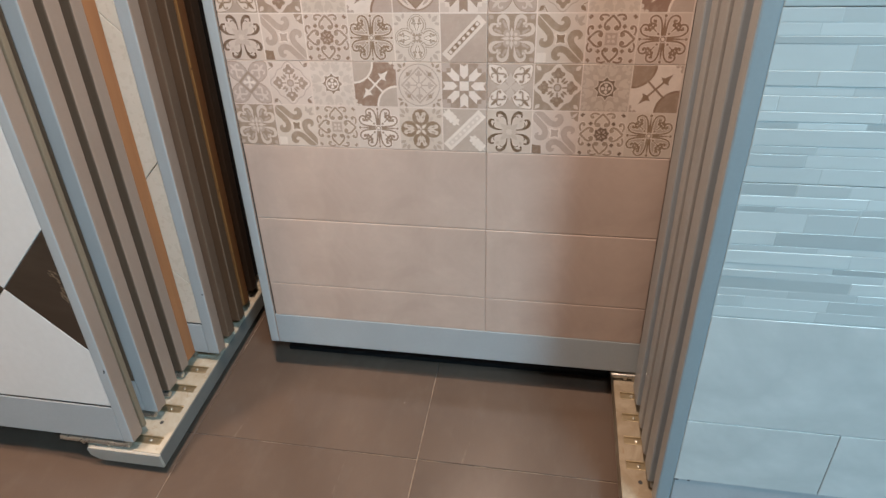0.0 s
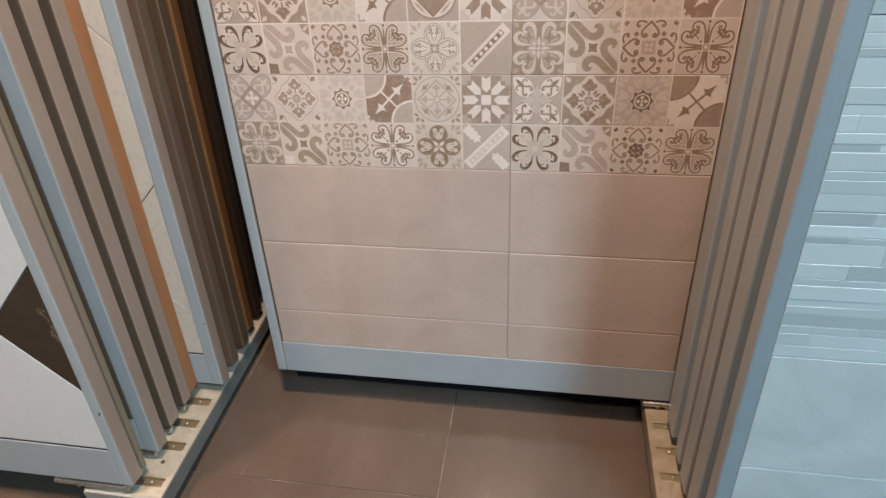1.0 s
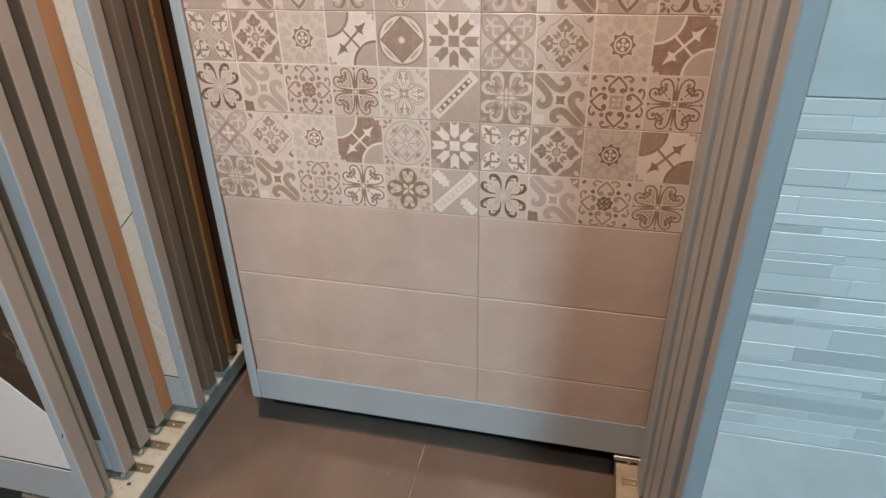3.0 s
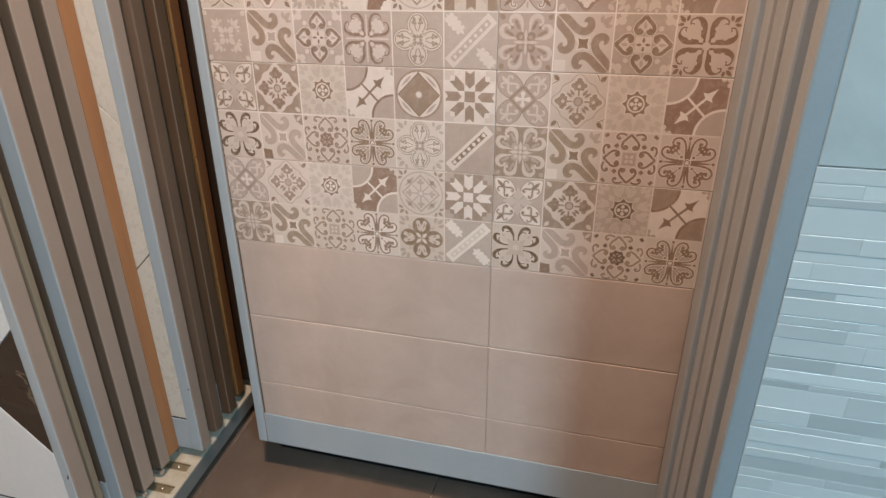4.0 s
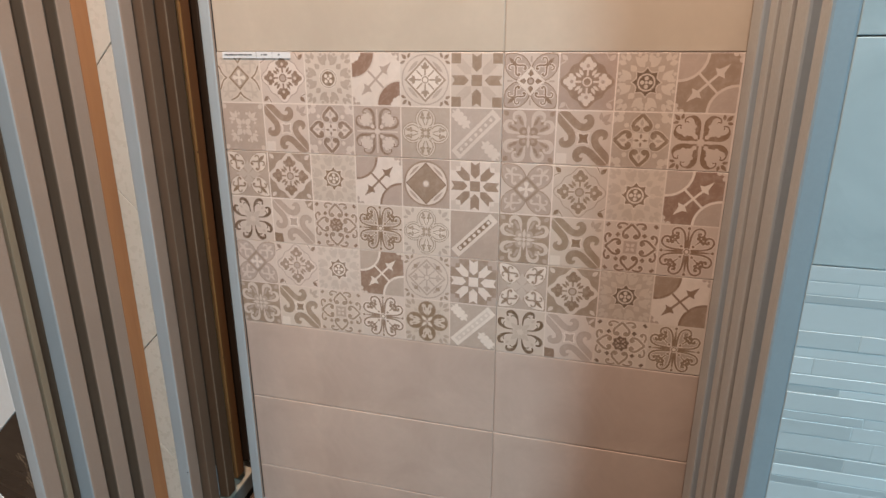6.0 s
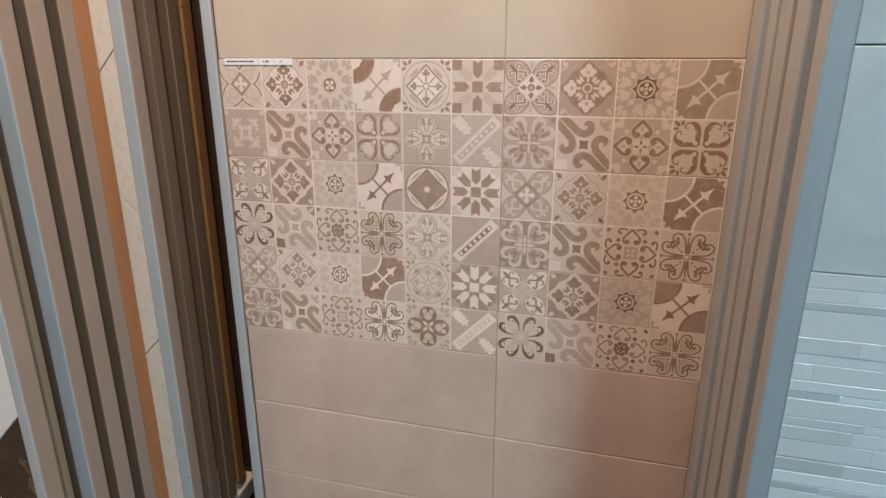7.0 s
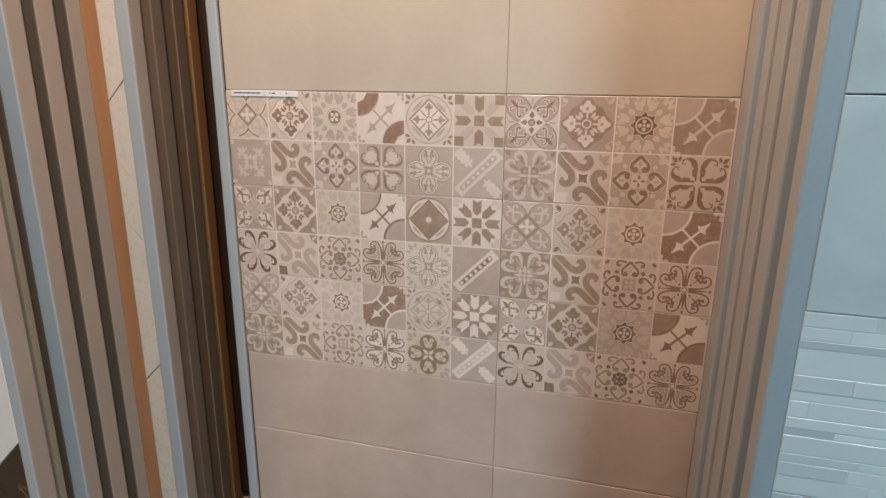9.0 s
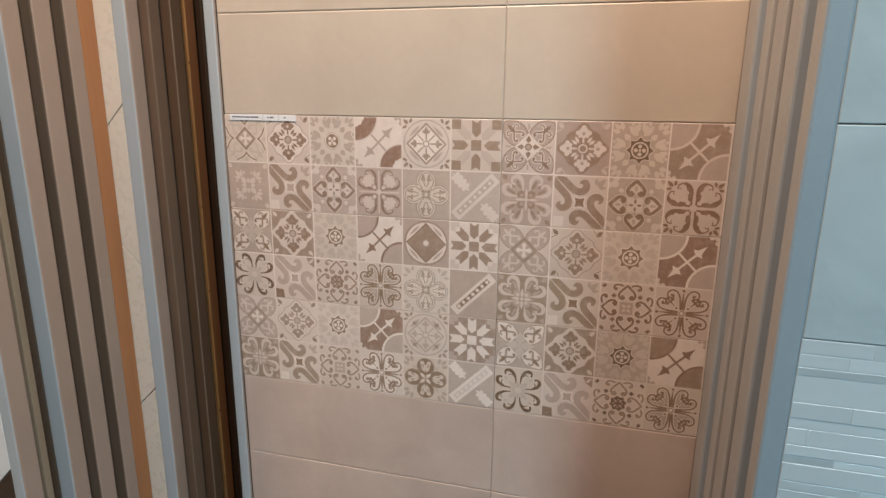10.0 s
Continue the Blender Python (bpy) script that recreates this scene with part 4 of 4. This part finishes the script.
diamond_tiles(p0, v0, -1.26, -0.230, -0.531, TOP_V - 0.05, 0.0285, -0.412, -0.209, 0.424, (GLOSSWHITE, BROWNMARBLE))

part("scuff_mark", slab([(0, 0), (0.004, 0.002), (0.006, 0.010), (0.003, 0.013)], 0.0006, 0.0001), DARKGAP, p0, at=(1.019, -0.0004, -0.428 - v0))
# The fronts behind the first panel carry the slots' shade as dark brown.
for u, n, st, th, face in ((-0.219, -0.290, 0.040, 0.038, GAPSHADE), (-0.229, -0.2195, 0.030, 0.043, GAPSHADE), (-0.229, -0.150, 0.030, 0.036, GAPSHADE)):
    # The third panel's thick orange board imitates warm light on the next tiles.
    pp, vv = display_panel(u - 1.03, u, n, "grey framed display panel seen by its edge in the rack", thick=th, stile=st, group=GROUP_L, face=GAPSHADE if st < 0.035 else None,
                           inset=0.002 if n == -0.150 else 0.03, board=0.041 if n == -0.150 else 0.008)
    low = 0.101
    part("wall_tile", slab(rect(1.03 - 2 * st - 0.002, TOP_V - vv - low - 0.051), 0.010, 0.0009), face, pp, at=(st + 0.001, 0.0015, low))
p4, v4 = display_panel(-1.185, -0.156, -0.072, "grey framed display panel with cream tiles laid diagonally", thick=0.038, stile=0.034, rail=0.10, group=GROUP_L)
# The shadow line below the cream tiles, as a black strip.
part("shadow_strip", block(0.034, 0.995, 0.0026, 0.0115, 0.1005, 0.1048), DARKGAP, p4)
part("scuff_mark", slab([(0, 0), (0.0035, 0), (0.0035, 0.004), (0, 0.004)], 0.0006, 0.0001), DARKGAP, p4, at=(1.022, -0.0004, -0.410 - v4))
diamond_tiles(p4, v4, -1.185, -0.156, -0.508, TOP_V - 0.05, 0.0345, -0.364, 0.444, 0.324, (CREAM,), 0.0016)
# Edge colours darken from panel to panel to give the shade inside the rack.
for u, n, wood in ((-0.159, -0.003, DIMEDGE), (-0.158, 0.066, SHADEDEDGE), (-0.174, 0.136, REDWOOD), (-0.178, 0.206, SHADEBROWN), (-0.20, 0.277, SHADEBLACK)):
    pp, vv = display_panel(u - 1.03, u, n, "grey framed display panel deep in the rack, shade painted on edges" if wood in (DIMEDGE, SHADEDEDGE) else "display panel with dark edges, wooden and shade-coloured, deep in the rack", thick=0.036, group=GROUP_L, edge=wood, face=RUSTWOOD if wood is REDWOOD else wood)
    part("wall_tile", slab(rect(1.03 - 0.062, TOP_V - vv - 0.152), 0.010, 0.0009), GAPSHADE, pp, at=(0.031, 0.0015, 0.101))
    # A tan strip draws the highlight on the rounded front corner.
    if wood in (DIMEDGE, SHADEDEDGE):
        part("edge_trim", block(1.03 - 0.0013, 1.03 + 0.0006, -0.0006, 0.0013, 0.004, TOP_V - vv - 0.004, 0.0003), TANGLINT, pp, "thin tan line drawn as the corner's highlight")
    if wood is REDWOOD:
        # a thin gilt edging in lengths, with open joints between them
        cuts = [vv + 0.004, -0.400, -0.194, 0.146, 0.367, 0.712, TOP_V - 0.004]
        for va, vb in zip(cuts, cuts[1:]):
            part("edge_trim", block(1.03 - 0.0016, 1.03 + 0.0010, -0.0010, 0.0016, va - vv + 0.0025, vb - vv - 0.0025, 0.0004), GILT, pp, "thin gold-coloured edge trim")

# ---------------------------------------------------------------- rack on the right
# The frame's front has its cool, dim light in its colour.
pr, vr = display_panel(1.008, 2.05, -0.385, "grey framed display panel with pale marble tiles and strip mosaic", thick=0.038, stile=0.030, rail=0.099, group=GROUP_R, face=COOLFRAME, edge=PALEEDGE)


def right_tile(name, ua, ub, va, vb, mat, proud=0.0, gap=0.0008):
    return part(name, slab(rect(ub - ua - 2 * gap, vb - va - 2 * gap), 0.009 + proud, 0.0011 if gap > 0.0007 else 0.0005), mat, pr, at=(ua - 1.008 + gap, -0.0004 - proud, va - vr + gap))


# Lower courses take the brighter-lit tone, courses above the mosaic the dimmer one.
right_tile("marble_tile", 1.0362, 1.310, -0.554, -0.390, LITMARBLE)
right_tile("marble_tile", 1.310, 2.018, -0.554, -0.390, LITMARBLE)
right_tile("marble_tile", 1.0362, 1.560, -0.390, -0.141, LITMARBLE)
right_tile("marble_tile", 1.560, 2.018, -0.390, -0.141, LITMARBLE)
for va, vb in ((0.363, 0.616), (0.616, 0.868), (0.868, 1.12), (1.12, 1.368)):
    for ua, ub in ((1.0362, 1.7), (1.7, 2.018)):
        right_tile("marble_tile", ua, ub, va, vb, DIMMARBLE)

for du, dv, w in ((0.0, 0.0, 0.010), (0.026, -0.0005, 0.006)):
    part("chipped_edge", slab([(0, 0), (w, -0.0008), (w * 0.9, 0.0022), (w * 0.3, 0.003)], 0.0006, 0.0001), DARKGAP, pr, at=(1.036 + du - 1.008, -0.0010, -0.5545 + dv - vr))

# strip mosaic: heights of the courses, and in each the ends of its strips with their tone from pale to dark
rng = random.Random(7)
UPPER = [(0.363, 0.3437, [(1.114, 1), (1.29, 2)]), (0.3437, 0.3266, [(1.09, 1), (1.30, 0)]), (0.3266, 0.3154, [(1.33, 3)]), (0.3154, 0.280, [(1.142, 1), (1.31, 2)]),
         (0.280, 0.258, [(1.103, 2), (1.26, 0)]), (0.258, 0.245, [(1.155, 1), (1.29, 2)]), (0.245, 0.2218, [(1.059, 0), (1.28, 1)]), (0.2218, 0.2066, [(1.20, 1)]),
         (0.2066, 0.196, [(1.093, 3), (1.185, 0), (1.31, 3)]), (0.196, 0.1702, [(1.27, 1)]), (0.1702, 0.1572, [(1.127, 2), (1.33, 0)]), (0.1572, 0.1369, [(1.117, 2), (1.30, 0)]), (0.1369, 0.111, [(1.143, 1), (1.28, 0)])]
LOWER = [(0.110, 0.0897, [(1.116, 3), (1.191, 2), (1.33, 0)]), (0.0897, 0.072, [(1.22, 0)]), (0.072, 0.0613, [(1.094, 3), (1.216, 2), (1.33, 2)]), (0.0613, 0.0281, [(1.142, 1), (1.214, 2), (1.31, 2)]),
         (0.0281, 0.0032, [(1.104, 0), (1.30, 3)]), (0.0032, -0.0082, [(1.170, 2), (1.31, 0)]), (-0.0082, -0.033, [(1.223, 0), (1.35, 1)]), (-0.033, -0.0445, [(1.203, 1), (1.32, 3)]),
         (-0.0445, -0.0588, [(1.120, 2), (1.28, 1)]), (-0.0588, -0.0808, [(1.237, 3), (1.36, 0)]), (-0.0808, -0.0954, [(1.147, 2), (1.252, 2), (1.36, 0)]), (-0.0954, -0.1181, [(1.082, 2), (1.213, 1), (1.34, 2)]), (-0.1181, -0.1405, [(1.200, 0), (1.32, 2)])]
for course in (UPPER, LOWER):
    for vb, va, ends in course:
        ends = list(ends)
        while ends[-1][0] < 1.99:
            ends.append((min(2.018, ends[-1][0] + rng.uniform(0.10, 0.22)), rng.choice((0, 0, 1, 1, 2, 3))))
        ends[-1] = (2.018, ends[-1][1])
        ua = 1.0362
        for ub, tone in ends:
            right_tile("mosaic_strip", ua, ub, va, vb, STRIPS[tone], rng.uniform(-0.0003, 0.0003), 0.0005)
            ua = ub
part("mosaic_bed", block(1.0364 - 1.008, 2.0178 - 1.008, -0.0001, 0.010, -0.1404 - vr, 0.1098 - vr), PALEGROUT, pr)
part("mosaic_bed", block(1.0364 - 1.008, 2.0178 - 1.008, -0.0001, 0.010, 0.1112 - vr, 0.3628 - vr), PALEGROUT, pr)
# Fronts use the shaded copies of the frame paint.
for u, n, th, front in ((1.002, -0.324, 0.055, SHADEGREY), (1.000, -0.255, 0.057, SHADEDUSK), (0.999, -0.182, 0.043, SHADEDUSK), (0.995, -0.110, 0.072, SHADEGREY)):
    pp, vv = display_panel(u, u + 1.03, n, "grey framed display panel seen by its edge in the rack", thick=th, stile=0.03, group=GROUP_R, face=front, edge=PALEEDGE)
    part("wall_tile", slab(rect(1.03 - 0.062, TOP_V - vv - 0.152), 0.010, 0.0009), CREAM, pp, at=(0.031, 0.0015, 0.101))


# ---------------------------------------------------------------- floor tracks with slots, rods and bolts
def floor_track(x0, x1, y0, y1, slots, sx0, sx1, hole, paint, label):
    """A low coated beam on pads with a slotted top; a rod and a bolt show in every slot."""
    top = tagged(new("floor_track"), label, "panel track")
    top.location = (x0, y0, 0)
    w, d = x1 - x0, y1 - y0
    z0, z1, t = 0.028, 0.075, 0.004
    bm = bmesh.new()
    half = 0.0118
    ys = [0.0] + [y for s in slots for y in (s - y0 - half, s - y0 + half)] + [d]
    a, b = sx0 - x0, sx1 - x0
    block(0, a, 0, d, z1 - t, z1, bm=bm)
    block(b, w, 0, d, z1 - t, z1, bm=bm)
    for i in range(0, len(ys), 2):
        block(a, b, ys[i], ys[i + 1], z1 - t, z1, bm=bm)
    bmesh.ops.remove_doubles(bm, verts=bm.verts[:], dist=0.00005)
    part("top_plate", bm, paint, top)
    part("side_rail", block(w - 0.004, w + 0.003, 0, d, z0, z1 - 0.001, 0.0012), TRACKSIDE, top)
    part("side_rail", block(-0.003, 0.004, 0, d, z0, z1 - 0.001, 0.0012), paint, top)
    cap = bmesh.new()
    k = [(-0.003, z0 + 0.016), (0.022, z0), (w + 0.003, z0), (w + 0.003, z1 - 0.0005), (0.004, z1 - 0.0005), (-0.003, z1 - 0.006)]
    f = [cap.verts.new((x, -0.007, z)) for x, z in k]
    g = [cap.verts.new((x, 0.0005, z)) for x, z in k]
    cap.faces.new(f)
    cap.faces.new(g[::-1])
    for i in range(len(k)):
        j = (i + 1) % len(k)
        cap.faces.new((f[j], f[i], g[i], g[j]))
    bmesh.ops.recalc_face_normals(cap, faces=cap.faces[:])
    bmesh.ops.bevel(cap, geom=cap.edges[:], offset=0.0012, segments=2, affect="EDGES")
    part("end_cap", cap, CAPGREY, top, "pale grey end cap")
    for s in slots:
        y = s - y0
        part("slot_well", block(a + 0.0005, b - 0.0005, y - half + 0.0005, y + half - 0.0005, z1 - 0.012, z1 - 0.0035, 0.001), BRASSY, top)
        part("slot_lip", block(a + 0.001, b - 0.001, y + half - 0.003, y + half + 0.0005, z1 - 0.008, z1 + 0.0012, 0.0006), BRASSY, top)
        part("slot_lip", block(a + 0.001, b - 0.001, y - half - 0.0005, y - half + 0.003, z1 - 0.008, z1 + 0.0012, 0.0006), BRASSY, top)
        bolt = bmesh.new()
        bmesh.ops.create_uvsphere(bolt, u_segments=12, v_segments=8, radius=0.0042, matrix=Matrix.Translation((hole[0] - x0, y, z1 - 0.002)) @ Matrix.Diagonal((1, 1, 0.6, 1)))
        part("bolt", bolt, STEEL, top)
    part("screw_hole", rod((hole[0] - x0, hole[1] - y0, z1 - 0.003), (hole[0] - x0, hole[1] - y0, z1 + 0.0004), 0.0052, 14), DARKGAP, top)
    for y in (0.06, d * 0.5, d - 0.1):
        part("pad", block(0.01, w - 0.02, y - 0.03, y + 0.03, 0, z0 + 0.001, 0.002), DARKGAP, top)
    return top


SLOTS_L = [-0.420] + [-0.319 + 0.071 * i for i in range(12)]
SLOTS_R = [-0.432] + [-0.333 + 0.0705 * i for i in range(12)]
floor_track(-0.370, -0.172, -0.457, 0.80, SLOTS_L, -0.300, -0.186, (-0.218, -0.366), TRACK, "cream coated slotted steel floor track under the panels")
floor_track(0.953, 1.150, -0.470, 0.80, SLOTS_R, 0.964, 1.080, (0.993, -0.377), OLDTRACK, "brown-stained cream coated slotted steel floor track under the panels")


# Plate added to give the black band of shade below the middle panel.
base = tagged(part("base_plate", block(-0.020, 0.948, 0.004, 0.80, 0.0005, 0.016, 0.002), SHADEBLACK, None), "black plate added for the dark band under the middle panel", "base plate")


def rail_rod(x0, x1, n):
    """The steel rod that carries a panel's lower edge."""
    y = n * CS + panel_bottom(n) * SN + 0.006
    ob = part("rail_rod", rod((x0, y, 0.0900), (x1, y, 0.0900), 0.0080, 18), STEEL, None)
    b = ob.modifiers.new("bevel", "BEVEL")
    b.width, b.segments, b.limit_method = 0.0015, 2, "ANGLE"
    tagged(ob, "bright steel rod under a display panel", "rail", "steel rods under the panels")
    for x in (x0 + 0.06, x1 - 0.06):
        part("saddle", block(x - 0.004, x + 0.004, y - 0.005, y + 0.005, 0.0745, 0.088, 0.001), STEEL, ob)
    return ob


rail_rod(-0.445, -0.250, -0.385)
rail_rod(0.942, 1.04, -0.002)
for n in (-0.290, -0.2195, -0.150, -0.072, -0.003, 0.066, 0.136, 0.206, 0.277):
    rail_rod(-0.44, -0.236, n)
for n in (-0.385, -0.324, -0.255, -0.182, -0.110):
    rail_rod(1.012, 1.20, n)

# ---------------------------------------------------------------- floor tiles, laid on the floor slab
tile_data = slab([(0, 0), (PITCH - JOINT, 0), (PITCH - JOINT, PITCH - JOINT), (0, PITCH - JOINT)], 0.008, 0.0012)
tile_data.transform(Matrix(((1, 0, 0, 0), (0, 0, 1, 0), (0, -1, 0, 0), (0, 0, 0, 1))))
tile_data.flip_normals() if tile_data.polygons[0].normal.z < 0 else None
tile_data.materials.append(FLOORTILE)
for i in range(-4, 6):
    for j in range(-8, 3):
        part("floor_tile", tile_data, FLOORTILE, floor, at=(FX + i * PITCH + JOINT / 2, FY + j * PITCH + JOINT / 2, 0.0))
